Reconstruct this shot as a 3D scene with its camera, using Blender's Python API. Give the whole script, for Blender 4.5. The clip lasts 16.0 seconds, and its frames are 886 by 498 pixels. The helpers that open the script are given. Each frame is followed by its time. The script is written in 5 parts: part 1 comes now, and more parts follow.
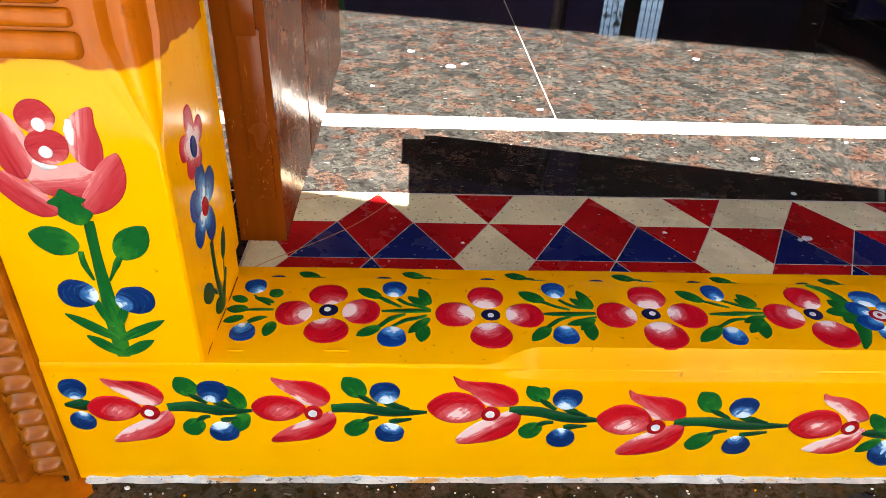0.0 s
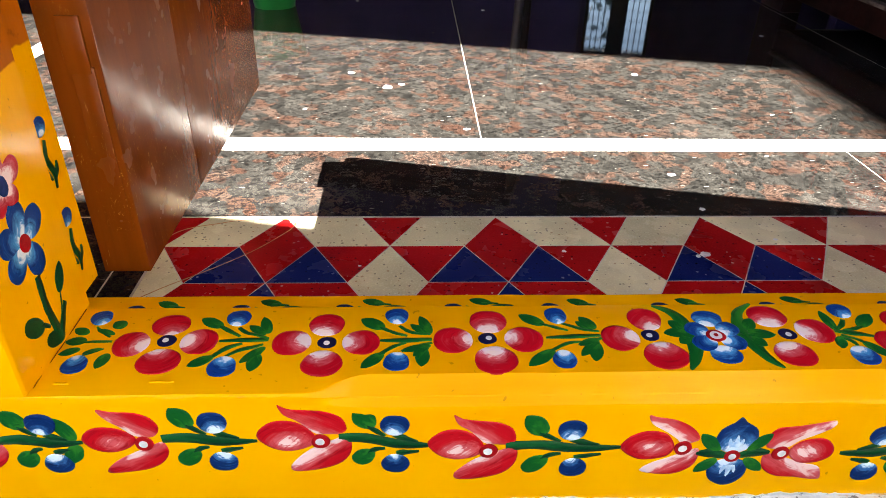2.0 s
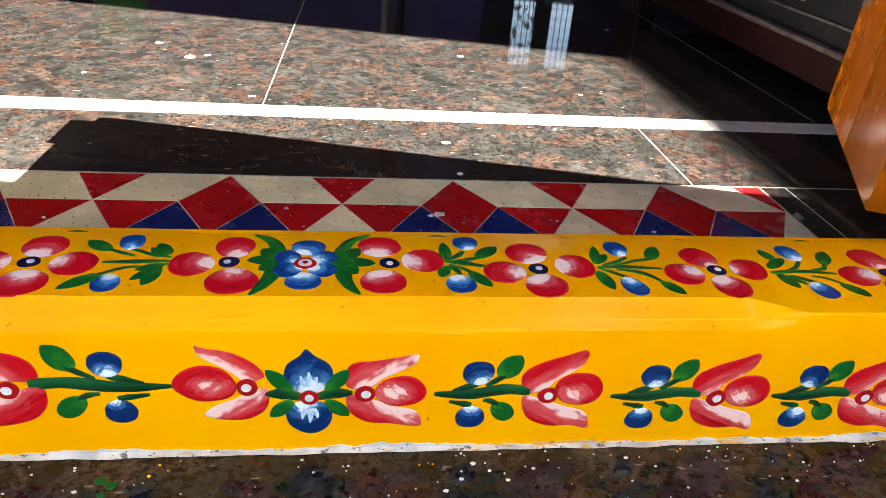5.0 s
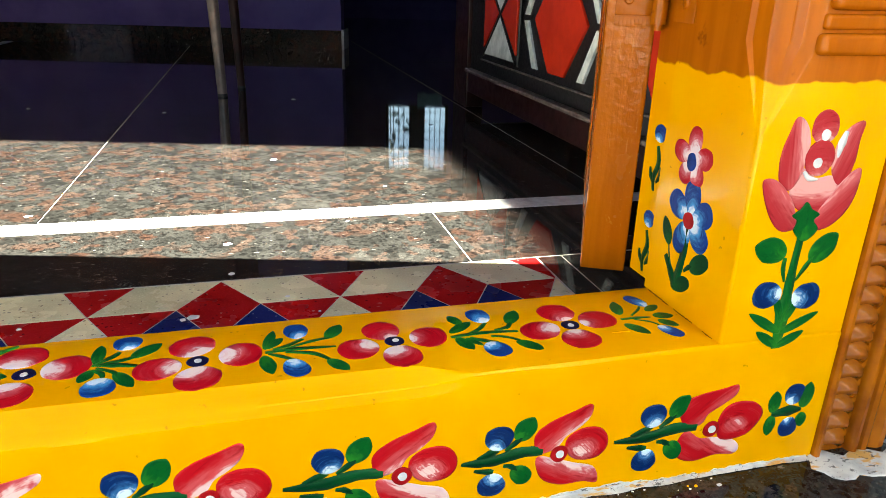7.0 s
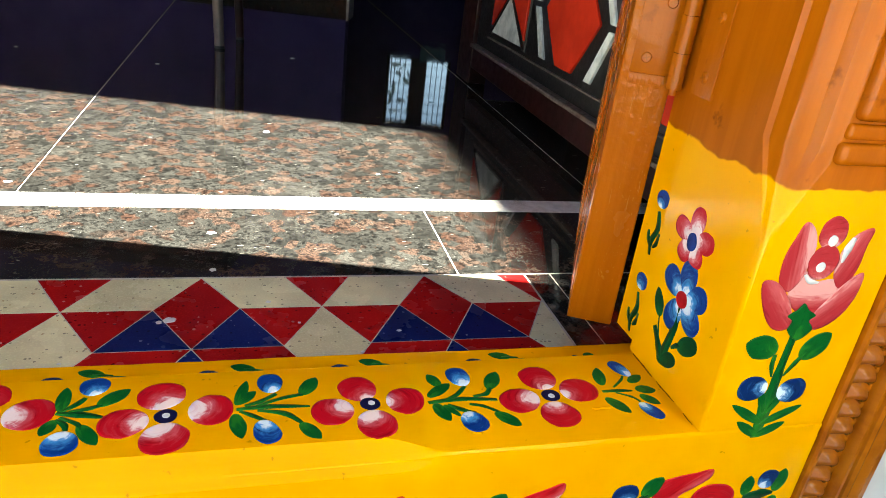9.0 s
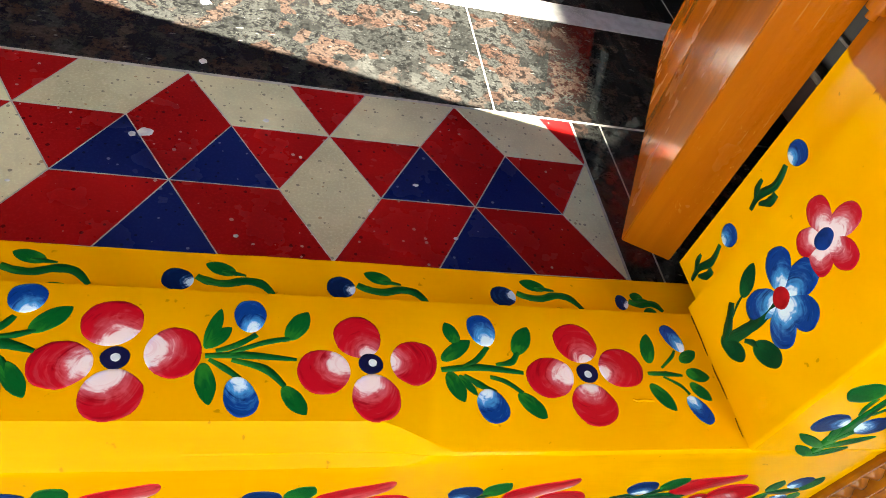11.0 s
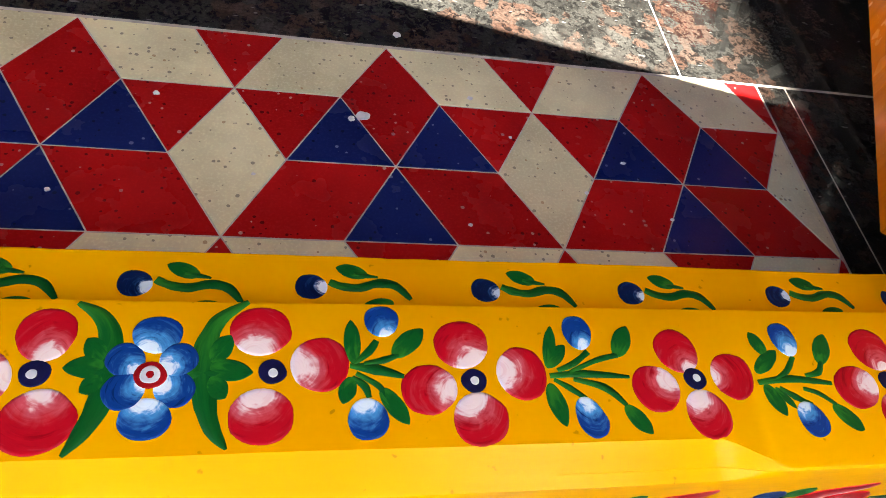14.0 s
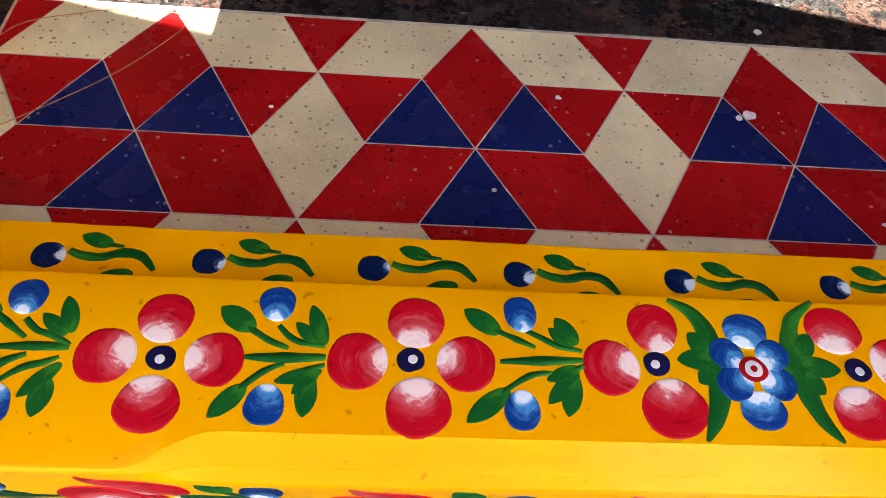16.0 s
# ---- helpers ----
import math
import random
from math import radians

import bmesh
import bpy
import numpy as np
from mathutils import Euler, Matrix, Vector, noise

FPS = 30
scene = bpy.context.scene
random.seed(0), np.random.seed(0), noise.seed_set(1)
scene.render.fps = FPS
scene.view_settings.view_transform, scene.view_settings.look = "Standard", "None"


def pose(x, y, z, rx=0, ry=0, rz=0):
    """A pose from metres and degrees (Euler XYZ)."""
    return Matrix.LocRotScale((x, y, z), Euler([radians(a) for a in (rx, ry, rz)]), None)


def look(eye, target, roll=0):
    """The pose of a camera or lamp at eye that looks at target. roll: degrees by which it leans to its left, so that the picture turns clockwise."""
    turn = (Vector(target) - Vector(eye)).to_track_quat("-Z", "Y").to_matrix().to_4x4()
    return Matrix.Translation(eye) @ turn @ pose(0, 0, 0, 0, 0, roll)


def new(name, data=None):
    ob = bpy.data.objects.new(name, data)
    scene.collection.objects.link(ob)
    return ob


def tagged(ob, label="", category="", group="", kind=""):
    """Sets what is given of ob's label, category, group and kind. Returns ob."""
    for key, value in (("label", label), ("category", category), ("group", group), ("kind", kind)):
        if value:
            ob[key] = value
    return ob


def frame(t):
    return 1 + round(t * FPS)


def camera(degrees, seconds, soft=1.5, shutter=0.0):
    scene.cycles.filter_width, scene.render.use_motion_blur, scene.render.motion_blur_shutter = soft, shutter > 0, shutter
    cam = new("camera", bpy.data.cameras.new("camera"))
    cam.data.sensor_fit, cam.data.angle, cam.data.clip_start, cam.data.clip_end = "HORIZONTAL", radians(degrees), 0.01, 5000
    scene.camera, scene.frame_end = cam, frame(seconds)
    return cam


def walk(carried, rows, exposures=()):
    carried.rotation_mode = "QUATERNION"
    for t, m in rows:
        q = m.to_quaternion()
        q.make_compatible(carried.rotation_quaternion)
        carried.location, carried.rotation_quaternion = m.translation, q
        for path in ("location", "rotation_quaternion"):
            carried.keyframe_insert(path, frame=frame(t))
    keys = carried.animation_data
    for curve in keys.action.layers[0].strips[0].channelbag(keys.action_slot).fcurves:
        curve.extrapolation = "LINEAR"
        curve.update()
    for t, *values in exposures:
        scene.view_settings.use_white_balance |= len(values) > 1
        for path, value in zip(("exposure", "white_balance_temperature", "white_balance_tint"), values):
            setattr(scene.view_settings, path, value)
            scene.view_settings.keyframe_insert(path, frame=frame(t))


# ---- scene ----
cam = camera(65.4, 16.0, 0.85)
PATH = [
    (0, (-0.356, -0.547, 0.411), (-0.268, 1.137, -0.664), 2.5),
    (0.5, (-0.341, -0.547, 0.413), (-0.276, 1.128, -0.678), 1.6),
    (1, (-0.311, -0.546, 0.42), (-0.24, 1.149, -0.64), 1.2),
    (1.5, (-0.28, -0.554, 0.425), (-0.23, 1.146, -0.627), 1.1),
    (2, (-0.236, -0.552, 0.428), (-0.157, 1.152, -0.616), 1.2),
    (2.5, (-0.198, -0.555, 0.421), (-0.096, 1.14, -0.636), 2.3),
    (3, (-0.163, -0.55, 0.408), (-0.049, 1.153, -0.634), 2.4),
    (3.5, (-0.119, -0.55, 0.385), (0.041, 1.151, -0.655), 1.6),
    (4, (-0.067, -0.554, 0.373), (0.115, 1.157, -0.647), 2.6),
    (4.5, (-0.022, -0.551, 0.36), (0.182, 1.167, -0.644), 3.0),
    (5, (0.022, -0.55, 0.348), (0.257, 1.171, -0.642), 4.5),
    (5.2, (0.04, -0.551, 0.344), (0.33, 1.162, -0.649), 4.9),
    (7.3, (0.196, -0.574, 0.336), (0.707, 1.243, -0.326), 0.9),
    (7.5, (0.197, -0.575, 0.335), (0.709, 1.252, -0.296), 0.3),
    (8, (0.196, -0.569, 0.345), (0.691, 1.287, -0.214), -0.3),
    (8.5, (0.196, -0.561, 0.366), (0.713, 1.282, -0.214), 1.5),
    (9, (0.195, -0.527, 0.401), (0.718, 1.211, -0.44), 7.1),
    (9.5, (0.184, -0.478, 0.454), (0.753, 1.087, -0.653), 14.9),
    (9.7, (0.177, -0.465, 0.464), (0.721, 1.035, -0.742), 15.1),
    (11.8, (0.211, -0.311, 0.412), (0.827, 0.844, -1.1), 27.4),
    (12, (0.207, -0.308, 0.414), (0.853, 0.804, -1.118), 29.3),
    (12.5, (0.177, -0.31, 0.422), (0.828, 0.789, -1.117), 29.9),
    (13, (0.135, -0.309, 0.424), (0.739, 0.788, -1.136), 28.3),
    (13.5, (0.091, -0.305, 0.422), (0.625, 0.795, -1.161), 25.7),
    (14, (0.042, -0.3, 0.427), (0.502, 0.808, -1.173), 20.4),
    (14.5, (-0.007, -0.3, 0.425), (0.393, 0.819, -1.183), 16.7),
    (15, (-0.067, -0.302, 0.429), (0.27, 0.828, -1.187), 14.5),
    (15.5, (-0.13, -0.294, 0.423), (0.146, 0.832, -1.207), 13.6),
    (16, (-0.193, -0.296, 0.415), (-0.059, 0.806, -1.249), 8.3),
]
walk(cam, [(t, look(eye, target, roll)) for t, eye, target, roll in PATH], [(0, 3.98, 6750, 12), (5.2, 4.02, 6750, 12), (7.3, 4.26, 6750, 0), (9.7, 4.22, 6750, 1), (11.8, 4.34, 6750, 1), (13.5, 4.34, 6750, 6), (16, 4.30, 6750, 15)])

# ---- world, sun, exposure ----
# The sun stands low in the west and shines through a side doorway across the floor.
SUN_RUN, SUN_SLIP = 1.37, 0.24  # travel eastward for each metre of fall, and southward for each metre eastward
SUN_FROM = Vector((-1.0, SUN_SLIP, 1 / SUN_RUN)).normalized()
world = bpy.data.worlds.new("sky")
scene.world = world
world.use_nodes = True
wn = world.node_tree
sky = wn.nodes.new("ShaderNodeTexSky")
sky.sky_type, sky.sun_disc = "NISHITA", False
sky.sun_elevation, sky.sun_rotation = math.asin(SUN_FROM.z), math.atan2(SUN_FROM.x, SUN_FROM.y) % (2 * math.pi)
wn.nodes["Background"].inputs["Strength"].default_value = 0.0265
wn.links.new(sky.outputs[0], wn.nodes["Background"].inputs["Color"])
sun = new("sun", bpy.data.lights.new("sun", "SUN"))
sun.data.energy, sun.data.angle, sun.data.color = 5.0, radians(0.53), (1.0, 0.95, 0.88)
sun.matrix_world = look(tuple(10 * SUN_FROM), (0, 0, 0))


# ---- node materials ----
class Nodes:
    """A small builder for a principled node material."""

    def __init__(self, name, rough=0.5, metal=0.0, spec=0.5):
        self.mat = bpy.data.materials.new(name)
        self.mat.use_nodes = True
        self.t = self.mat.node_tree
        self.b = self.t.nodes["Principled BSDF"]
        self.b.inputs["Roughness"].default_value = rough
        self.b.inputs["Metallic"].default_value = metal
        self.b.inputs["Specular IOR Level"].default_value = spec
        self.geo = self.node("ShaderNodeTexCoord")
        self.pos = self.geo.outputs["Object"]
        self.uv = self.geo.outputs["UV"]

    def node(self, kind, **props):
        n = self.t.nodes.new(kind)
        for k, v in props.items():
            setattr(n, k, v)
        return n

    def put(self, value, socket):
        if hasattr(value, "links"):
            self.t.links.new(value, socket)
        else:
            socket.default_value = (*value, 1.0) if isinstance(value, tuple) and len(value) == 3 and socket.type == "RGBA" else value

    def noise(self, scale, detail=4.0, rough=0.55, at=None, distort=0.0):
        n = self.node("ShaderNodeTexNoise")
        self.put(at or self.pos, n.inputs["Vector"])
        n.inputs["Scale"].default_value, n.inputs["Detail"].default_value = scale, detail
        n.inputs["Roughness"].default_value, n.inputs["Distortion"].default_value = rough, distort
        return n.outputs["Fac"]

    def cells(self, scale, what="Distance", feature="F1", at=None):
        n = self.node("ShaderNodeTexVoronoi", feature=feature)
        self.put(at or self.pos, n.inputs["Vector"])
        n.inputs["Scale"].default_value = scale
        return n.outputs[what]

    def stretch(self, scale, at=None):
        n = self.node("ShaderNodeMapping")
        self.put(at or self.pos, n.inputs["Vector"])
        n.inputs["Scale"].default_value = scale
        return n.outputs[0]

    def axis(self, name, at=None):
        n = self.node("ShaderNodeSeparateXYZ")
        self.put(at or self.pos, n.inputs[0])
        return n.outputs[name]

    def calc(self, op, a, b=0.0, clamp=False):
        n = self.node("ShaderNodeMath", operation=op, use_clamp=clamp)
        self.put(a, n.inputs[0])
        self.put(b, n.inputs[1])
        return n.outputs[0]

    def ramp(self, x, lo, hi, a=0.0, b=1.0):
        n = self.node("ShaderNodeMapRange", interpolation_type="SMOOTHSTEP")
        self.put(x, n.inputs["Value"])
        for k, v in (("From Min", lo), ("From Max", hi), ("To Min", a), ("To Max", b)):
            n.inputs[k].default_value = v
        return n.outputs[0]

    def mix(self, f, a, b, blend="MIX"):
        n = self.node("ShaderNodeMix", data_type="RGBA", blend_type=blend)
        self.put(f, n.inputs[0])
        self.put(a, n.inputs[6])
        self.put(b, n.inputs[7])
        return n.outputs[2]

    def chance(self):
        return self.node("ShaderNodeObjectInfo").outputs["Random"]

    def bump(self, height, strength=0.3, dist=0.001):
        n = self.node("ShaderNodeBump")
        n.inputs["Strength"].default_value, n.inputs["Distance"].default_value = strength, dist
        self.put(height, n.inputs["Height"])
        self.put(n.outputs[0], self.b.inputs["Normal"])

    def done(self, colour, rough=None):
        self.put(colour, self.b.inputs["Base Color"])
        if rough is not None:
            self.put(rough, self.b.inputs["Roughness"])
        return self.mat


YELLOW, YELLOW_DEEP = (0.92, 0.428, 0.0), (0.87, 0.366, 0.0)
BROWN, BROWN_DARK = (0.44, 0.110, 0.003), (0.25, 0.058, 0.002)


def yellow_colour(m):
    c = m.mix(m.ramp(m.noise(7, 3), 0.35, 0.7), YELLOW, YELLOW_DEEP)
    dirt = m.ramp(m.noise(140, 2), 0.71, 0.76)
    return m.mix(m.calc("MULTIPLY", dirt, 0.5), c, (0.35, 0.13, 0.01))


def enamel_height(m, grain=(40, 160, 160)):
    a = m.noise(1.0, 3, at=m.stretch(grain))
    b = m.noise(14, 2)
    return m.calc("ADD", m.calc("MULTIPLY", a, 0.35), b)


def make_yellow():
    m = Nodes("yellow_enamel", spec=0.10)
    m.bump(enamel_height(m), 0.35, 0.0016)
    return m.done(yellow_colour(m), m.ramp(m.noise(30, 3), 0.3, 0.7, 0.14, 0.26))


def brown_colour(m):
    streak = m.noise(1.0, 4, at=m.stretch((90, 90, 6)))
    c = m.mix(m.ramp(streak, 0.35, 0.7), BROWN, (0.37, 0.088, 0.002))
    return m.mix(m.ramp(m.noise(60, 4), 0.62, 0.74), c, BROWN_DARK)


def make_brown(name="brown_enamel"):
    m = Nodes(name, spec=0.18)
    ridges = m.noise(1.0, 3, at=m.stretch((160, 160, 22)))
    blobs = m.noise(90, 3)
    m.bump(m.calc("ADD", m.calc("MULTIPLY", ridges, 0.6), blobs), 0.5, 0.0012)
    return m.done(brown_colour(m), m.ramp(m.noise(40, 3), 0.3, 0.7, 0.08, 0.22))


def make_leaf_paint(name, a, b, spec=0.5, lumps=0.22):
    m = Nodes(name, spec=spec)
    c = m.mix(m.ramp(m.noise(1.0, 3, at=m.stretch((60, 60, 3))), 0.3, 0.7), a, b)
    chips = m.ramp(m.noise(1.0, 5, 0.7, at=m.stretch((260, 260, 120)), distort=1.5), 0.60, 0.68)
    band = m.ramp(m.noise(9, 2), 0.45, 0.6)
    c = m.mix(m.calc("MULTIPLY", chips, m.calc("MULTIPLY", band, 0.8)), c, (0.66, 0.34, 0.07))
    scratch = m.ramp(m.noise(1.0, 2, at=m.stretch((420, 420, 30))), 0.70, 0.74)
    c = m.mix(m.calc("MULTIPLY", scratch, 0.25), c, (0.60, 0.33, 0.10))
    m.bump(m.calc("ADD", m.noise(1.0, 3, at=m.stretch((120, 120, 14))), m.noise(110, 3)), lumps, 0.001)
    return m.done(c, m.ramp(m.noise(25, 3), 0.3, 0.7, 0.15, 0.29))


def make_jamb():
    """Brown enamel above, yellow below a wavering brushed line."""
    m = Nodes("jamb_two_tone_enamel", spec=0.16)
    z = m.axis("Z")
    line = m.calc("ADD", z, m.calc("MULTIPLY", m.calc("SUBTRACT", m.noise(22, 3), 0.5), 0.022))
    line = m.calc("ADD", line, m.ramp(m.axis("X"), -0.1, 0.1, 0.0, 0.0115))
    f = m.ramp(line, 0.2985, 0.3005)
    m.bump(enamel_height(m, (150, 150, 30)), 0.4, 0.0016)
    return m.done(m.mix(f, yellow_colour(m), brown_colour(m)), m.ramp(m.noise(30, 3), 0.3, 0.7, 0.08, 0.20))


def make_granite(name, tone=1.0):
    m = Nodes(name, spec=0.30)
    base = m.pos
    warp = m.node("ShaderNodeVectorMath", operation="ADD")
    jitter = m.node("ShaderNodeTexNoise")
    m.put(base, jitter.inputs["Vector"])
    jitter.inputs["Scale"].default_value = 120
    sc = m.node("ShaderNodeVectorMath", operation="SCALE")
    m.put(jitter.outputs["Color"], sc.inputs[0])
    sc.inputs["Scale"].default_value = 0.010
    m.put(base, warp.inputs[0])
    m.put(sc.outputs[0], warp.inputs[1])
    w = warp.outputs[0]
    cell = m.node("ShaderNodeTexVoronoi", feature="SMOOTH_F1")
    m.put(w, cell.inputs["Vector"])
    cell.inputs["Scale"].default_value, cell.inputs["Smoothness"].default_value = 52, 0.30
    pick = m.axis("X", cell.outputs["Color"])
    tint = m.axis("Y", cell.outputs["Color"])
    k = lambda r, g, b: (r * tone, g * tone, b * tone)
    pink = m.mix(tint, k(0.36, 0.185, 0.128), k(0.52, 0.36, 0.28))
    grey = m.mix(tint, k(0.12, 0.118, 0.106), k(0.33, 0.320, 0.285))
    c = m.mix(m.ramp(m.calc("ADD", pick, m.calc("MULTIPLY", m.noise(18, 2), 0.5)), 0.76, 0.98), grey, pink)
    grain = m.ramp(m.noise(330, 3, 0.6), 0.34, 0.66)
    c = m.mix(m.calc("MULTIPLY", m.calc("SUBTRACT", 1.0, grain), 0.55), c, k(0.05, 0.048, 0.045))
    dark = m.ramp(m.noise(140, 5, 0.68, at=w), 0.48, 0.60)
    c = m.mix(m.calc("MULTIPLY", dark, 0.86), c, k(0.028, 0.027, 0.027))
    spark = m.ramp(m.noise(420, 2), 0.66, 0.73)
    c = m.mix(m.calc("MULTIPLY", spark, 0.7), c, k(0.75, 0.73, 0.68))
    fleck = m.ramp(m.noise(1.0, 2, 0.5, at=m.stretch((60, 170, 60))), 0.69, 0.73)
    c = m.mix(m.calc("MULTIPLY", fleck, 0.6), c, (0.24, 0.23, 0.21))
    dust = m.ramp(m.noise(6, 5, 0.7), 0.50, 0.75)
    c = m.mix(m.calc("MULTIPLY", dust, 0.07), c, (0.42, 0.38, 0.33))
    m.bump(m.noise(300, 2), 0.02, 0.0004)
    return m.done(c, m.calc("ADD", m.ramp(dust, 0, 1, 0.03, 0.10), m.calc("MULTIPLY", m.ramp(m.noise(35, 5, 0.7), 0.6, 0.75), 0.08)))


def make_terrazzo(name, colour, chip_dark, chip_light, amount):
    m = Nodes(name, spec=0.20)
    tone = m.calc("MULTIPLY", m.ramp(m.noise(11, 3), 0.3, 0.7, 0.84, 1.12), m.ramp(m.chance(), 0.0, 1.0, 0.88, 1.08))
    grey = m.node("ShaderNodeCombineXYZ")
    for i in range(3):
        m.put(tone, grey.inputs[i])
    c = m.mix(1.0, colour, grey.outputs[0], "MULTIPLY")
    c = m.mix(m.ramp(m.noise(420, 3), 0.45, 0.75, 0, 0.30), c, tuple(min(1, 1.5 * v + 0.01) for v in colour))
    cell = m.node("ShaderNodeTexVoronoi")
    m.put(m.pos, cell.inputs["Vector"])
    cell.inputs["Scale"].default_value = 210
    size = m.calc("MULTIPLY", m.axis("X", cell.outputs["Color"]), amount)
    spot = m.calc("MULTIPLY", m.calc("LESS_THAN", m.calc("ADD", cell.outputs["Distance"], m.calc("MULTIPLY", m.noise(500, 2), 0.16)), m.calc("ADD", size, 0.10)), m.calc("GREATER_THAN", m.axis("Y", cell.outputs["Color"]), 0.62))
    c = m.mix(m.calc("MULTIPLY", spot, 0.75), c, m.mix(m.calc("GREATER_THAN", m.axis("Z", cell.outputs["Color"]), 0.92), chip_dark, chip_light))
    m.bump(m.noise(260, 3), 0.06, 0.0004)
    return m.done(c, m.ramp(m.noise(16, 4), 0.35, 0.7, 0.16, 0.36))


def make_plain(name, a, b, scale=20, rough=0.6, spec=0.4, bump=0.15, metal=0.0):
    m = Nodes(name, rough, metal, spec)
    m.bump(m.noise(scale * 6, 4), bump, 0.001)
    c = m.mix(m.ramp(m.noise(scale, 4), 0.35, 0.68), a, b)
    return m.done(c, m.ramp(m.noise(scale * 2, 3), 0.3, 0.7, rough * 0.8, min(1, rough * 1.2)))


def make_stroke(name, pale, mid, deep, start, end, spread=0.30, between=None):
    """Brush paint that runs from a pale root (UV x = 0) to its full colour at the tip, in streaks."""
    m = Nodes(name, 0.3, 0.0, 0.08)
    u = m.axis("X", m.uv)
    off = m.calc("MULTIPLY", m.chance(), 30.0)
    vec = m.node("ShaderNodeVectorMath", operation="ADD")
    m.put(m.stretch((1.3, 1.7, 1.0), m.uv), vec.inputs[0])
    m.put(off, vec.inputs[1])
    streak = m.noise(1.5, 3, 0.5, at=vec.outputs[0], distort=1.2)
    f = m.calc("ADD", u, m.calc("MULTIPLY", m.calc("SUBTRACT", streak, 0.5), spread * 2.4))
    c = m.mix(m.ramp(f, start, end), pale, mid)
    if between:
        c = m.mix(m.ramp(f, end - 0.1, end + 0.45), m.mix(m.ramp(f, start, end), pale, between), mid)
    c = m.mix(m.ramp(m.noise(3.0, 3, 0.6, at=vec.outputs[0]), 0.48, 0.85, 0.0, 0.7), c, m.mix(m.ramp(f, start + 0.1, end + 0.1), c, deep))
    edge = m.calc("ABSOLUTE", m.calc("SUBTRACT", m.axis("Y", m.uv), 0.5))
    c = m.mix(m.calc("MULTIPLY", m.ramp(edge, 0.30, 0.48), 0.7), c, mid)
    m.bump(m.noise(1.0, 3, 0.6, at=m.stretch((3.0, 22.0, 1.0), m.uv)), 0.2, 0.0006)
    return m.done(c)


def make_petal(name, white, pink, full, deep, core, reach, narrow=1.25):
    """Brush paint swirled in arcs: a white touch at the root (UV x = 0), then pink, then the full colour to the rim."""
    m = Nodes(name, 0.28, 0.0, 0.10)
    luck = m.chance()
    u, v = m.axis("X", m.uv), m.axis("Y", m.uv)
    v = m.calc("SUBTRACT", v, m.ramp(m.calc("FRACT", m.calc("MULTIPLY", luck, 7.0)), 0.0, 1.0, 0.38, 0.62))
    side = m.calc("MULTIPLY", v, narrow)
    d = m.calc("SQRT", m.calc("ADD", m.calc("MULTIPLY", u, m.calc("ABSOLUTE", u)), m.calc("MULTIPLY", side, side)))
    where = m.node("ShaderNodeCombineXYZ")
    m.put(m.calc("MULTIPLY", d, 9.0), where.inputs[0])
    m.put(m.calc("MULTIPLY", v, 1.6), where.inputs[1])
    m.put(m.calc("MULTIPLY", luck, 40.0), where.inputs[2])
    arcs = m.noise(1.0, 3, 0.6, at=where.outputs[0], distort=0.4)
    far = m.node("ShaderNodeVectorMath", operation="ADD")
    m.put(m.uv, far.inputs[0])
    m.put(m.calc("MULTIPLY", luck, 30.0), far.inputs[1])
    blotch = m.noise(3.2, 3, 0.6, at=far.outputs[0], distort=0.8)
    f = m.calc("ADD", d, m.calc("ADD", m.calc("MULTIPLY", m.calc("SUBTRACT", arcs, 0.5), 0.42), m.calc("MULTIPLY", m.calc("SUBTRACT", blotch, 0.5), 0.50)))
    f = m.calc("ADD", f, m.ramp(m.calc("FRACT", m.calc("MULTIPLY", luck, 13.0)), 0.0, 1.0, -0.07, 0.09))
    c = m.mix(m.ramp(f, core * 0.85, core * 1.15 + 0.10), white, pink)
    c = m.mix(m.ramp(f, core, reach), c, full)
    c = m.mix(m.calc("MULTIPLY", m.ramp(arcs, 0.56, 0.70), m.ramp(f, core, reach, 0.0, 0.65)), c, deep)
    c = m.mix(m.calc("MULTIPLY", m.ramp(arcs, 0.44, 0.34), 0.16), c, pink)
    m.bump(m.calc("ADD", arcs, m.calc("MULTIPLY", blotch, 0.5)), 0.30, 0.0007)
    return m.done(c)


def make_inlay():
    """White stone, worn through to grey specks in places."""
    m = Nodes("white_inlay_stone", 0.25, 0.0, 0.4)
    c = m.mix(m.ramp(m.noise(70, 4), 0.35, 0.68), (0.74, 0.72, 0.68), (0.60, 0.58, 0.54))
    worn = m.calc("MULTIPLY", m.ramp(m.noise(5.5, 2), 0.52, 0.66), m.ramp(m.noise(420, 3, 0.7), 0.44, 0.52))
    m.bump(m.noise(300, 3), 0.08, 0.0005)
    return m.done(m.mix(m.calc("MULTIPLY", worn, 0.75), c, (0.16, 0.15, 0.13)))


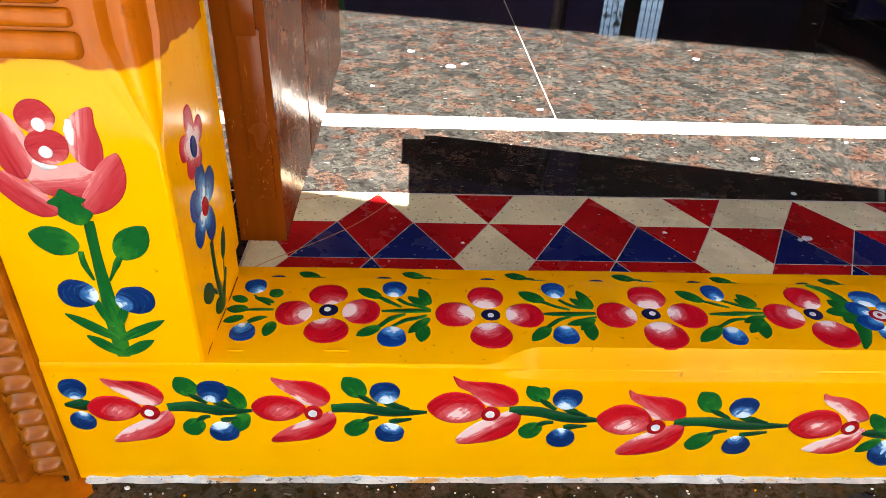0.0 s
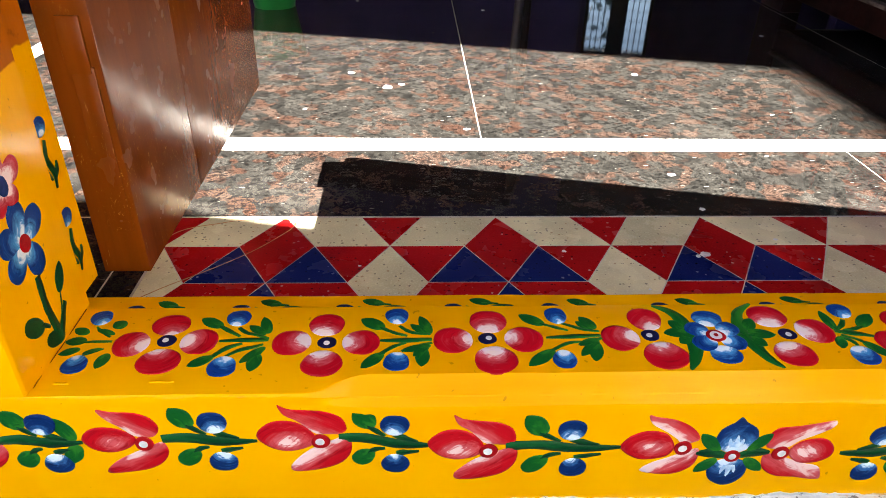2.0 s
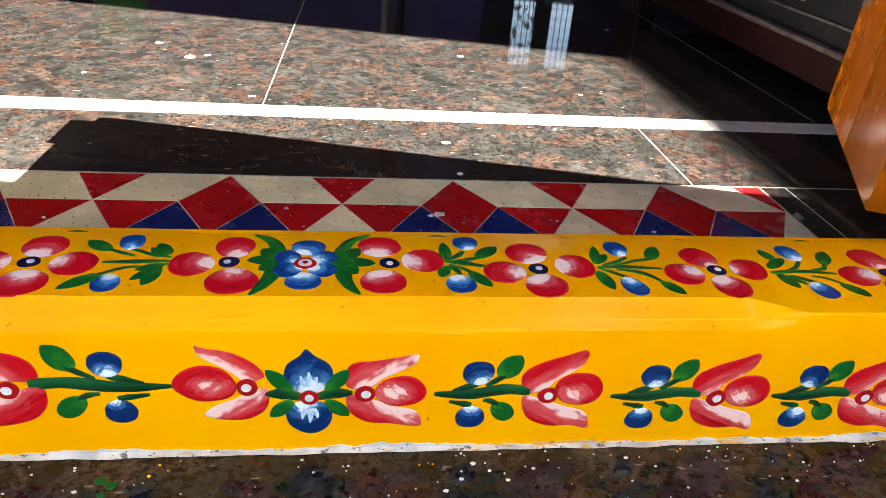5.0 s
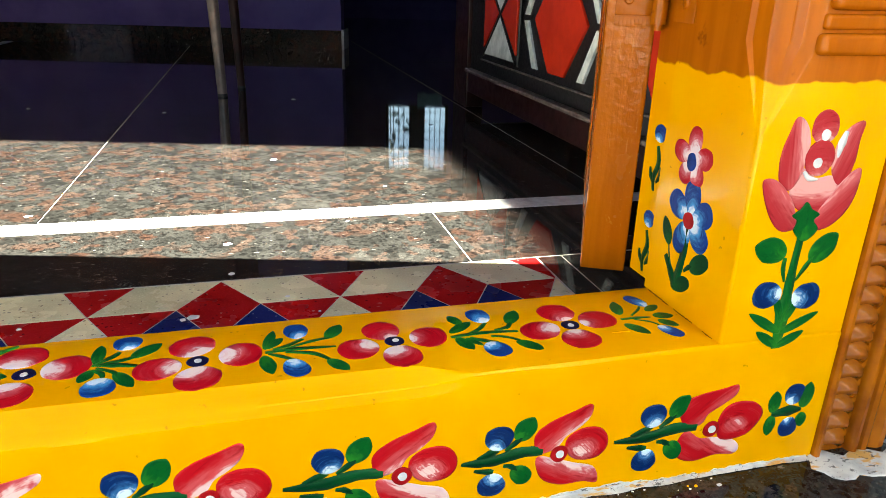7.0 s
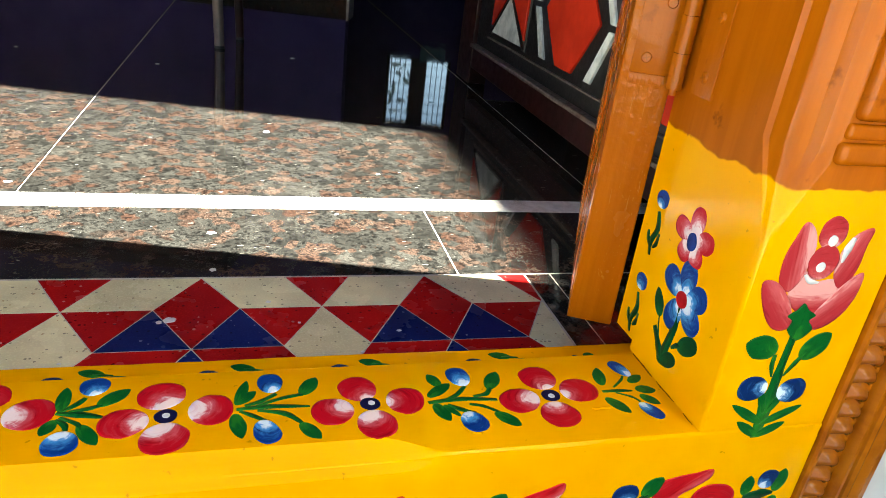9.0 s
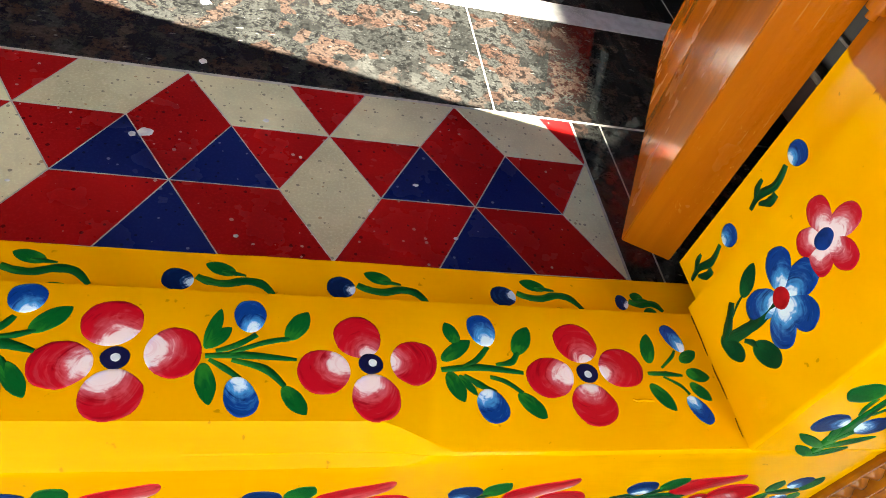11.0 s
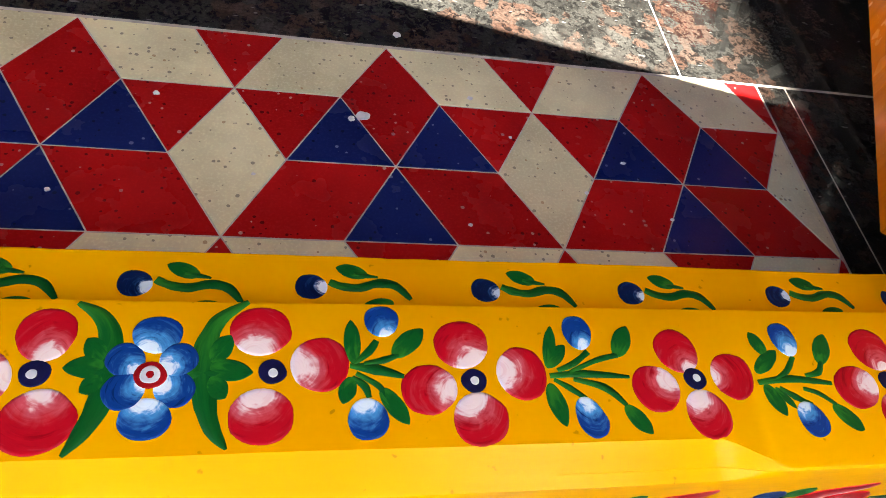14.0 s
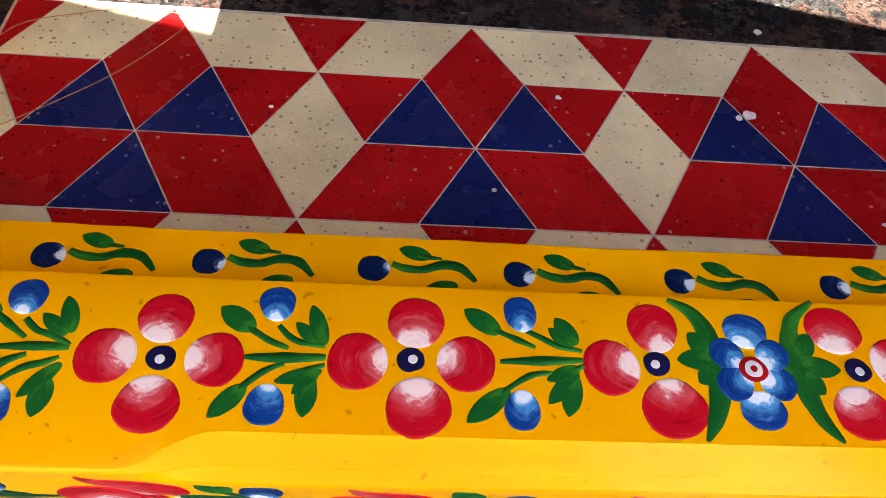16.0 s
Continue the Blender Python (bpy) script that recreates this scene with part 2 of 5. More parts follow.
def make_smear():
    """White primer, dragged thin, with yellow and grime showing through."""
    m = Nodes("white_paint_smear", 0.6, 0.0, 0.3)
    c = m.mix(m.ramp(m.noise(45, 4), 0.35, 0.68), (0.66, 0.65, 0.60), (0.46, 0.46, 0.44))
    c = m.mix(m.ramp(m.noise(1.0, 4, 0.7, at=m.stretch((22, 60, 260))), 0.55, 0.62, 0.0, 0.85), c, (0.62, 0.30, 0.01))
    c = m.mix(m.ramp(m.noise(1.0, 4, 0.75, at=m.stretch((140, 200, 380))), 0.58, 0.63, 0.0, 0.85), c, (0.05, 0.045, 0.04))
    m.bump(m.noise(220, 4), 0.6, 0.0015)
    return m.done(c)


M_YELLOW = make_yellow()
M_BROWN = make_brown()
# The left leaf's copy of the door enamel, darkened to carry its shade.
M_LEAF = make_leaf_paint("shaded_door_enamel", (0.20, 0.043, 0.003), (0.15, 0.031, 0.002), 0.26)
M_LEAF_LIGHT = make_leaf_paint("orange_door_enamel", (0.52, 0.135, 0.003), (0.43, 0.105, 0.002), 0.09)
M_LEAF_LUMPY = make_leaf_paint("lumpy_orange_enamel", (0.50, 0.130, 0.003), (0.40, 0.098, 0.002), 0.3, 1.0)
M_CARVED = make_plain("carved_brown_enamel", (0.42, 0.120, 0.004), (0.25, 0.060, 0.003), 35, 0.16, 0.3, 0.3)
M_JAMB = make_jamb()
M_GRANITE = make_granite("polished_brown_granite", 0.148)
M_RED = make_terrazzo("red_terrazzo", (0.39, 0.008, 0.009), (0.05, 0.003, 0.005), (0.5, 0.32, 0.28), 0.34)
M_BLUE = make_terrazzo("blue_terrazzo", (0.009, 0.017, 0.115), (0.004, 0.006, 0.02), (0.20, 0.22, 0.34), 0.34)
M_CREAM = make_terrazzo("cream_terrazzo", (0.72, 0.665, 0.425), (0.20, 0.18, 0.14), (0.40, 0.26, 0.13), 0.36)
M_GROUT = make_plain("pale_grout", (0.60, 0.55, 0.47), (0.42, 0.38, 0.32), 60, 0.8)
M_WHITE_STONE = make_inlay()
M_WHITEWASH = make_plain("white_wall_paint", (0.72, 0.70, 0.66), (0.62, 0.60, 0.56), 12, 0.7)
M_SMEAR = make_smear()
M_CONCRETE = make_plain("grey_concrete", (0.34, 0.32, 0.30), (0.26, 0.25, 0.23), 8, 0.8)
M_EARTH = make_plain("pale_bounce_yard", (0.34, 0.31, 0.27), (0.28, 0.255, 0.215), 2, 0.9)
M_PURPLE = make_plain("violet_wall_paint", (0.125, 0.092, 0.28), (0.100, 0.073, 0.235), 5, 0.75, 0.2)
M_CEILING = make_plain("bare_concrete_ceiling", (0.17, 0.16, 0.15), (0.13, 0.125, 0.115), 6, 0.8)
M_DARKWOOD = make_plain("dark_stained_wood", (0.034, 0.010, 0.008), (0.018, 0.006, 0.005), 24, 0.35, 0.22)
M_LEDGE = make_plain("worn_wood_edge", (0.16, 0.13, 0.11), (0.07, 0.045, 0.035), 60, 0.35)
M_BLACK = make_plain("black_leading", (0.008, 0.008, 0.008), (0.015, 0.014, 0.013), 60, 0.4)
M_GLASS_RED = make_plain("red_stained_panel", (0.58, 0.032, 0.012), (0.46, 0.024, 0.010), 18, 0.2)
M_GLASS_WHITE = make_plain("milky_stained_panel", (0.66, 0.70, 0.66), (0.42, 0.46, 0.44), 30, 0.2)
M_STEEL = make_plain("dull_steel_tube", (0.26, 0.20, 0.17), (0.18, 0.14, 0.12), 40, 0.35, 0.5, 0.05, 0.4)
M_PETAL_RED = make_petal("red_petal_paint", (0.86, 0.68, 0.66), (0.64, 0.115, 0.140), (0.48, 0.004, 0.014), (0.24, 0.001, 0.006), 0.28, 0.68)
M_PETAL_PALE = make_petal("pale_petal_paint", (0.86, 0.70, 0.70), (0.64, 0.16, 0.19), (0.46, 0.006, 0.018), (0.24, 0.002, 0.007), 0.42, 0.86)
M_TULIP_RED = make_petal("tulip_petal_paint", (0.84, 0.58, 0.55), (0.62, 0.100, 0.108), (0.48, 0.005, 0.012), (0.24, 0.002, 0.006), 0.14, 0.58, 0.50)
M_TULIP_MID = make_petal("tulip_middle_paint", (0.84, 0.58, 0.55), (0.64, 0.120, 0.128), (0.48, 0.005, 0.012), (0.26, 0.002, 0.006), 0.10, 0.56, 0.05)
M_TULIP_PINK = make_petal("rose_petal_paint", (0.72, 0.34, 0.32), (0.56, 0.115, 0.120), (0.40, 0.026, 0.034), (0.25, 0.008, 0.014), 0.10, 0.55, 0.5)
M_BERRY = make_petal("blue_berry_paint", (0.72, 0.84, 0.92), (0.075, 0.34, 0.70), (0.004, 0.040, 0.215), (0.001, 0.008, 0.060), 0.26, 0.74)
M_BERRY_DARK = make_petal("navy_berry_paint", (0.66, 0.80, 0.90), (0.050, 0.200, 0.46), (0.003, 0.022, 0.110), (0.001, 0.006, 0.032), 0.24, 0.64)
M_BERRY_NAVY = make_petal("deep_navy_berry_paint", (0.66, 0.80, 0.90), (0.035, 0.130, 0.34), (0.003, 0.013, 0.066), (0.002, 0.006, 0.03), 0.24, 0.46)
M_GREEN = make_stroke("green_leaf_paint", (0.022, 0.175, 0.018), (0.004, 0.095, 0.015), (0.001, 0.042, 0.010), 0.0, 0.5, 0.5)
M_GREEN_DARK = make_stroke("dark_green_stem_paint", (0.006, 0.085, 0.022), (0.002, 0.045, 0.014), (0.001, 0.024, 0.010), 0.0, 0.6, 0.4)
M_NAVY = make_plain("navy_dot_paint", (0.010, 0.010, 0.055), (0.006, 0.006, 0.03), 80, 0.35, 0.08)
M_DOT_WHITE = make_plain("white_dot_paint", (0.78, 0.78, 0.76), (0.60, 0.60, 0.62), 120, 0.35)
M_PALE_BLUE = make_plain("pale_blue_brush_paint", (0.62, 0.76, 0.88), (0.30, 0.50, 0.74), 160, 0.4, 0.08)
M_DOT_BLUE = make_plain("blue_dot_paint", (0.008, 0.040, 0.22), (0.005, 0.022, 0.12), 90, 0.35, 0.08)
M_DOT_RED = make_plain("red_dot_paint", (0.42, 0.008, 0.012), (0.30, 0.005, 0.008), 80, 0.35, 0.08)
M_WINDOW_FRAME = make_plain("dark_window_frame", (0.05, 0.03, 0.025), (0.03, 0.02, 0.016), 20, 0.5)
M_GREEN_PLASTIC = make_plain("green_plastic", (0.02, 0.30, 0.06), (0.015, 0.24, 0.05), 20, 0.35)
M_THREAD = make_plain("orange_thread", (0.55, 0.26, 0.10), (0.45, 0.20, 0.08), 50, 0.7)
M_FOLIAGE = make_plain("green_foliage", (0.05, 0.11, 0.03), (0.03, 0.07, 0.02), 9, 0.5)
M_CLOTH = make_plain("pale_blue_cloth", (0.30, 0.48, 0.62), (0.22, 0.38, 0.52), 30, 0.9)


# ---- mesh helpers ----
def part(name, bm, material, parent=None, label="", smooth=None):
    me = bpy.data.meshes.new(name)
    bmesh.ops.recalc_face_normals(bm, faces=bm.faces)
    bm.to_mesh(me)
    bm.free()
    me.materials.append(material)
    if smooth is not None:
        me.shade_smooth()
        me.set_sharp_from_angle(angle=radians(smooth))
    ob = new(name, me)
    if parent:
        ob.parent = parent
    if label:
        tagged(ob, label)
    return ob


def thing(name, label, category, group="", kind="", at=None):
    ob = new(name)
    ob.empty_display_size = 0.05
    if at:
        ob.matrix_basis = at
    return tagged(ob, label, category, group, kind)


def add_box(bm, lo, hi, bevel=0.0, segments=2):
    lo, hi = Vector(lo), Vector(hi)
    made = bmesh.ops.create_cube(bm, size=1.0, matrix=Matrix.LocRotScale((lo + hi) / 2, None, hi - lo))
    if bevel:
        edges = {e for v in made["verts"] for e in v.link_edges}
        bmesh.ops.bevel(bm, geom=list(edges), offset=bevel, segments=segments, affect="EDGES", profile=0.6)
    return bm


def box(lo, hi, bevel=0.0, segments=2):
    return add_box(bmesh.new(), lo, hi, bevel, segments)


def prism(points, z0, z1, bevel=0.0):
    """A plate with the outline points (x, y) from z0 to z1, its upper rim bevelled."""
    bm = bmesh.new()
    low = [bm.verts.new((x, y, z0)) for x, y in points]
    high = [bm.verts.new((x, y, z1)) for x, y in points]
    n = len(points)
    top = bm.faces.new(high)
    bm.faces.new(low[::-1])
    for i in range(n):
        bm.faces.new((low[i], low[(i + 1) % n], high[(i + 1) % n], high[i]))
    if bevel:
        bmesh.ops.bevel(bm, geom=list(top.edges), offset=bevel, segments=1, affect="EDGES")
    return bm


def loft(rings, closed=True, caps=True):
    """A skin over rings of equally many points."""
    bm = bmesh.new()
    rows = [[bm.verts.new(p) for p in r] for r in rings]
    n = len(rows[0])
    for a, b in zip(rows, rows[1:]):
        for i in range(n if closed else n - 1):
            bm.faces.new((a[i], a[(i + 1) % n], b[(i + 1) % n], b[i]))
    if caps and closed:
        bm.faces.new(rows[0][::-1])
        bm.faces.new(rows[-1])
    return bm


def rod(a, b, r, sides=12, r2=None):
    a, b = Vector(a), Vector(b)
    d = b - a
    bm = bmesh.new()
    m = Matrix.Translation((a + b) / 2) @ d.to_track_quat("Z", "Y").to_matrix().to_4x4()
    bmesh.ops.create_cone(bm, cap_ends=True, segments=sides, radius1=r, radius2=r if r2 is None else r2, depth=d.length, matrix=m)
    return bm


def smoothstep(x, a, b):
    t = min(1, max(0, (x - a) / (b - a)))
    return t * t * (3 - 2 * t)


# ---- the doorway's fitted numbers ----
FRONT, TOP, BACK_TOP, LEDGE, BACK = -0.214, 0.110, -0.117, 0.090, -0.074
JAMB_IN, REBATE, JAMB_OUT = 0.487, 0.496, 0.589
SIDE = 0.0889
ROW = SIDE * math.sqrt(3) / 2
STRIP_BACK = 0.2235


# ---- structure: floors ----
# Unseen yard; its pale tone is set to bounce light onto the doorway.
ground = part("ground", box((-900, -900, -0.12), (900, 900, -0.05)), M_EARTH)
tagged(ground, "unseen yard, pale to bounce light onto the doorway", "ground", kind="structure")

floor = part("floor", box((-6.0, -0.20, -0.06), (7.0, 9.5, -0.0007)), M_GROUT)
tagged(floor, "polished brown granite floor with pale joints", "floor", kind="structure")
porch_floor = part("porch_floor", box((-2.85, -1.10, -0.06), (2.85, -0.20, -0.0007)), M_GROUT)
tagged(porch_floor, "speckled polished granite porch floor with paint drops", "floor", kind="structure")

GAP = 0.0011


def slab(x0, x1, y0, y1, parent, top=0.0):
    return part("slab", box((x0 + GAP, y0 + GAP, -0.02), (x1 - GAP, y1 - GAP, top), 0.0004, 1), M_GRANITE, parent)


WHITE0, WHITE1 = 0.439, 0.489
for x0, x1 in ((-4.6, -2.53), (-2.53, -1.54), (-1.54, -0.545), (-0.545, 0.447), (0.447, 1.44), (1.44, 2.43), (2.43, 4.6)):
    slab(x0, x1, STRIP_BACK + 0.004, WHITE0, floor)
xs = [-5.0, -3.94, -2.985, -2.03, -1.04, -0.130, 0.779, 1.69, 2.70, 3.65, 5.0]
for x0, x1 in zip(xs, xs[1:]):
    for y0, y1 in ((WHITE1, 2.62), (2.62, 4.75), (4.75, 6.9), (6.9, 9.3)):
        slab(x0, x1, y0, y1, floor)
for x0, x1, y0, y1 in ((-4.6, -0.573, -0.19, STRIP_BACK), (-0.573, -0.537, -0.19, STRIP_BACK), (0.537, 0.573, -0.19, STRIP_BACK), (0.573, 4.6, -0.19, STRIP_BACK)):
    slab(x0, x1, y0, y1 + 0.002, floor)
for i in range(3):
    x0 = -2.85 + i * 1.9
    slab(x0, x0 + 1.9, -1.10, FRONT + 0.02, porch_floor)

for x0, x1 in ((-4.6, -3.2), (-3.2, -1.3), (-1.3, 0.62), (0.62, 2.5), (2.5, 4.6)):
    inlay = part("inlay_strip", box((x0, WHITE0 + 0.001, -0.02), (x1 - 0.001, WHITE1 - 0.001, 0.0003), 0.0004, 1), M_WHITE_STONE, floor, "white stone inlay strip")


for y0, y1 in ((WHITE1, 2.62), (2.62, 4.75)):
    part("inlay_strip", box((-1.074, y0 + 0.001, -0.019), (-1.029, y1 - 0.001, 0.0006), 0.0004, 1), M_WHITE_STONE, floor, "white stone inlay strip")

# ---- the border of triangular terrazzo tiles ----
LEVELS = (2 * ROW + 0.0708, 2 * ROW, ROW, 0.0, -0.068)
PINCH = {0: 0.0, 1: 0.07, 2: -0.07}


def lattice(k, row):
    if row in (0, 4):
        k = k + PINCH[int(round(k)) % 3] if row == 0 else k
    return ((k - 4.5) * SIDE, LEVELS[row])


def clipped(points, limit, sign):
    out = []
    for (ax, ay), (bx, by) in zip(points, points[1:] + points[:1]):
        a, b = sign * ax <= limit, sign * bx <= limit
        if a:
            out.append((ax, ay))
        if a != b:
            f = (sign * limit - ax) / (bx - ax)
            out.append((sign * limit, ay + f * (by - ay)))
    return out


def inset(points, d):
    cx, cy = sum(p[0] for p in points) / len(points), sum(p[1] for p in points) / len(points)
    out = []
    n = len(points)
    area = sum(points[i][0] * points[(i + 1) % n][1] - points[(i + 1) % n][0] * points[i][1] for i in range(n))
    if area < 0:
        points = points[::-1]
    for i in range(n):
        p, a, b = Vector(points[i]), Vector(points[i - 1]), Vector(points[(i + 1) % n])
        e1, e2 = (p - a).normalized(), (b - p).normalized()
        n1, n2 = Vector((-e1.y, e1.x)), Vector((-e2.y, e2.x))
        m = n1 + n2
        out.append(tuple(p + m * (d / max(0.25, 0.5 * m.length_squared))))
    return out


PATTERN = (  # colour, corners as (k, row) within one repeat of three sides
    (M_RED, ((0, 0), (0.5, 1), (0, 2), (-0.5, 1))),
    (M_CREAM, ((0, 0), (1, 0), (1.5, 1), (0.5, 1))),
    (M_RED, ((1, 0), (2, 0), (1.5, 1))),
    (M_CREAM, ((2, 0), (3, 0), (2.5, 1), (1.5, 1))),
    (M_BLUE, ((-0.5, 1), (0, 2), (-1, 2))),
    (M_BLUE, ((0.5, 1), (1, 2), (0, 2))),
    (M_RED, ((0.5, 1), (1.5, 1), (1, 2))),
    (M_CREAM, ((1.5, 1), (2, 2), (1.5, 3), (1, 2))),
    (M_RED, ((1.5, 1), (2.5, 1), (2, 2))),
    (M_BLUE, ((0, 2), (0.5, 3), (-0.5, 3))),
    (M_RED, ((0, 2), (1, 2), (1.5, 3), (0.5, 3))),
    (M_RED, ((-1, 2), (0, 2), (-0.5, 3), (-1.5, 3))),
    (M_RED, ((-0.5, 3), (0.5, 3), (0, 4))),
    (M_CREAM, ((0.5, 3), (1.5, 3), (1, 4), (0, 4))),
    (M_CREAM, ((-1.5, 3), (-0.5, 3), (0, 4), (-1, 4))),
    (M_RED, ((1.5, 3), (1, 4), (2, 4))),
)
border = part("tile_border", box((-0.5365, -0.0745, -0.02), (0.5365, STRIP_BACK + 0.0042, -0.0004)), M_GROUT)
tagged(border, "inlaid border of red, cream and blue triangular terrazzo tiles", "tile border", kind="structure")
for block in range(-1, 5):
    for material, corners in PATTERN:
        pts = [lattice(k + 3 * block, r) for k, r in corners]
        pts = clipped(clipped(pts, 0.5355, 1), 0.5355, -1)
        if len(pts) > 2 and max(p[0] for p in pts) - min(p[0] for p in pts) > 0.006:
            part("tile", prism(inset(pts, 0.0006), -0.012, random.uniform(-0.0001, 0.0002), 0.0003), material, border)


# ---- structure: walls, roof, ceiling ----
def wall(name, lo, hi, material, label):
    return tagged(part(name, box(lo, hi), material), label, "wall", kind="structure")


def turned_wall(name, a, b, thick, z0, z1, material, label):
    a, b = Vector(a), Vector(b)
    d = (b - a).normalized()
    n = Vector((-d.y, d.x)) * thick
    return tagged(part(name, prism([tuple(a), tuple(b), tuple(b + n), tuple(a + n)], z0, z1), material), label, "wall", kind="structure")


WALL_B = -0.02
wall("wall_front_west", (-5.0, -0.20, -0.0018), (-0.672, WALL_B, 2.9), M_WHITEWASH, "white-painted front wall beside the doorway")
wall("wall_front_east", (0.672, -0.20, -0.0018), (5.0, WALL_B, 2.9), M_WHITEWASH, "white-painted front wall beside the doorway")
wall("wall_front_lintel", (-0.672, -0.20, 2.24), (0.672, WALL_B, 2.9), M_WHITEWASH, "white-painted wall over the doorway")

# Unseen wall, added to hold back sky light from the porch's east.
wall("wall_east_screen", (1.00, -3.00, -0.0018), (1.15, -0.20, 2.9), M_CONCRETE, "plain unseen wall added to cut light from the east")

EYE8 = Vector((0.196, -0.569))
AHEAD = Vector((0.252, 0.968)).normalized()
ACROSS = Vector((AHEAD.y, -AHEAD.x))


def room(a, d):
    """Plan place: a across and d ahead in the axes of the skewed house."""
    return tuple(EYE8 + a * ACROSS + d * AHEAD)


turned_wall("wall_inner", room(-3.77, 3.82), room(-0.525, 3.82), 0.13, -0.0018, 2.9, M_PURPLE, "violet-painted inner wall with dark skirting")
turned_wall("wall_inner_return", room(0.75, 3.82), room(4.2, 3.82), 0.13, -0.0018, 2.9, M_PURPLE, "violet-painted inner wall beside a wide opening")
turned_wall("wall_inner_lintel", room(-0.525, 3.82), room(0.75, 3.82), 0.13, 2.15, 2.9, M_PURPLE, "violet-painted wall over the opening")
# The west wall has a doorway that lets the sun in.
WEST, SUN_DOOR0, SUN_DOOR1 = -2.50, 0.2185 + SUN_SLIP * (2.50 - 0.43), 0.985 + SUN_SLIP * (2.62 + 0.10)
for nm, y0, y1, z0 in (("wall_west_south", WALL_B, SUN_DOOR0, -0.0018), ("wall_west_north", SUN_DOOR1, 9.5, -0.0018), ("wall_west_lintel", SUN_DOOR0, SUN_DOOR1, 2.5)):
    wall(nm, (WEST - 0.12, y0, z0), (WEST, y1, 2.9), M_PURPLE, "violet-painted side wall round an open doorway")
turned_wall("wall_east", room(2.6, 1.22), room(2.6, 9.0), -0.12, -0.0018, 2.9, M_PURPLE, "violet-painted side wall of the room")
skirting = part("skirting", prism([room(-3.75, 3.808), room(-0.522, 3.808), room(-0.522, 3.82), room(-3.75, 3.82)], 0.0005, 0.097, 0.003), M_GRANITE)
tagged(skirting, "dark polished granite skirting along the violet wall", "skirting", kind="structure")
corner = part("skirting_end", prism([room(-0.522, 3.802), room(-0.509, 3.802), room(-0.509, 4.0), room(-0.522, 4.0)], 0.0005, 0.10, 0.002), M_WHITE_STONE)
tagged(corner, "pale stone edge where the skirting ends", "skirting", kind="structure")

# The far wall with its barred window.
WIN_A0, WIN_A1, WIN_Z0, WIN_Z1, FAR = -0.56, 0.105, 0.865, 1.60, 7.40
for nm, a0, a1, z0, z1 in (("wall_far_west", -4.75, WIN_A0, -0.0018, 2.9), ("wall_far_east", WIN_A1, 2.6, -0.0018, 2.9), ("wall_far_sill", WIN_A0, WIN_A1, -0.0018, WIN_Z0), ("wall_far_lintel", WIN_A0, WIN_A1, WIN_Z1, 2.9)):
    turned_wall(nm, room(a0, FAR), room(a1, FAR), 0.15, z0, z1, M_PURPLE, "violet-painted far wall round a barred window")
window = thing("window_1", "dark-framed window with a steel grille, bright with daylight", "window", kind="structure")


def plank(a0, a1, d0, d1, z0, z1):
    return prism([room(a0, d0), room(a1, d0), room(a1, d1), room(a0, d1)], z0, z1)


for a0, a1, z0, z1 in ((WIN_A0, WIN_A0 + 0.03, WIN_Z0, WIN_Z1), (WIN_A1 - 0.03, WIN_A1, WIN_Z0, WIN_Z1), (-0.31, -0.14, WIN_Z0, WIN_Z1), (WIN_A0, WIN_A1, WIN_Z0, WIN_Z0 + 0.03), (WIN_A0, WIN_A1, WIN_Z1 - 0.03, WIN_Z1)):
    part("window_frame", plank(a0, a1, FAR + 0.03, FAR + 0.09, z0, z1), M_WINDOW_FRAME, window)
for i in range(7):
    z = WIN_Z0 + 0.08 + i * 0.1
    part("grille_bar", plank(WIN_A0 + 0.03, WIN_A1 - 0.03, FAR + 0.055, FAR + 0.065, z, z + 0.008), M_WINDOW_FRAME, window)
for a in (-0.48, -0.425, -0.37, -0.09, -0.035, 0.02):
    part("grille_bar", plank(a, a + 0.008, FAR + 0.05, FAR + 0.06, WIN_Z0, WIN_Z1), M_WINDOW_FRAME, window)


shrub = bmesh.new()
rnd3 = random.Random(11)
for i in range(420):
    a, d, z = rnd3.uniform(-1.6, -0.25), rnd3.uniform(FAR + 1.0, FAR + 2.2), rnd3.betavariate(1.6, 1.6) * 2.3 - 0.05
    m = Matrix.Translation((*room(a, d), z)) @ Euler([rnd3.uniform(0, 6) for _ in range(3)]).to_matrix().to_4x4()
    s = rnd3.uniform(0.05, 0.12)
    shrub.faces.new([shrub.verts.new(m @ Vector(q)) for q in ((0, 0, 0), (s * 0.4, s * 0.5, 0.01), (0, s * 1.3, 0), (-s * 0.4, s * 0.5, 0.01))])
for i in range(5):
    base = Vector((*room(-1.5 + 0.28 * i, FAR + 1.6), -0.05))
    for v in bmesh.ops.create_cone(shrub, cap_ends=True, segments=6, radius1=0.015, radius2=0.006, depth=1.6, matrix=Matrix.Translation(base + Vector((0, 0, 0.8))))["verts"]:
        v.co.x += 0.05 * math.sin(3 * v.co.z + i)
tagged(part("shrub", shrub, M_FOLIAGE), "green leafy shrub outside the far window", "shrub", kind="stuff")
ceiling = part("ceiling", box((WEST - 0.12, -0.20, 2.9), (6.5, 9.6, 3.02)), M_CEILING)
tagged(ceiling, "bare concrete ceiling", "ceiling", kind="structure")
# Unseen wall beyond the west doorway, added to keep skylight out of the room.
sky_block = part("wall_sky_block", box((-12.0, 0.3, -0.05), (-9.0, 12.0, 5.3)), M_CONCRETE)
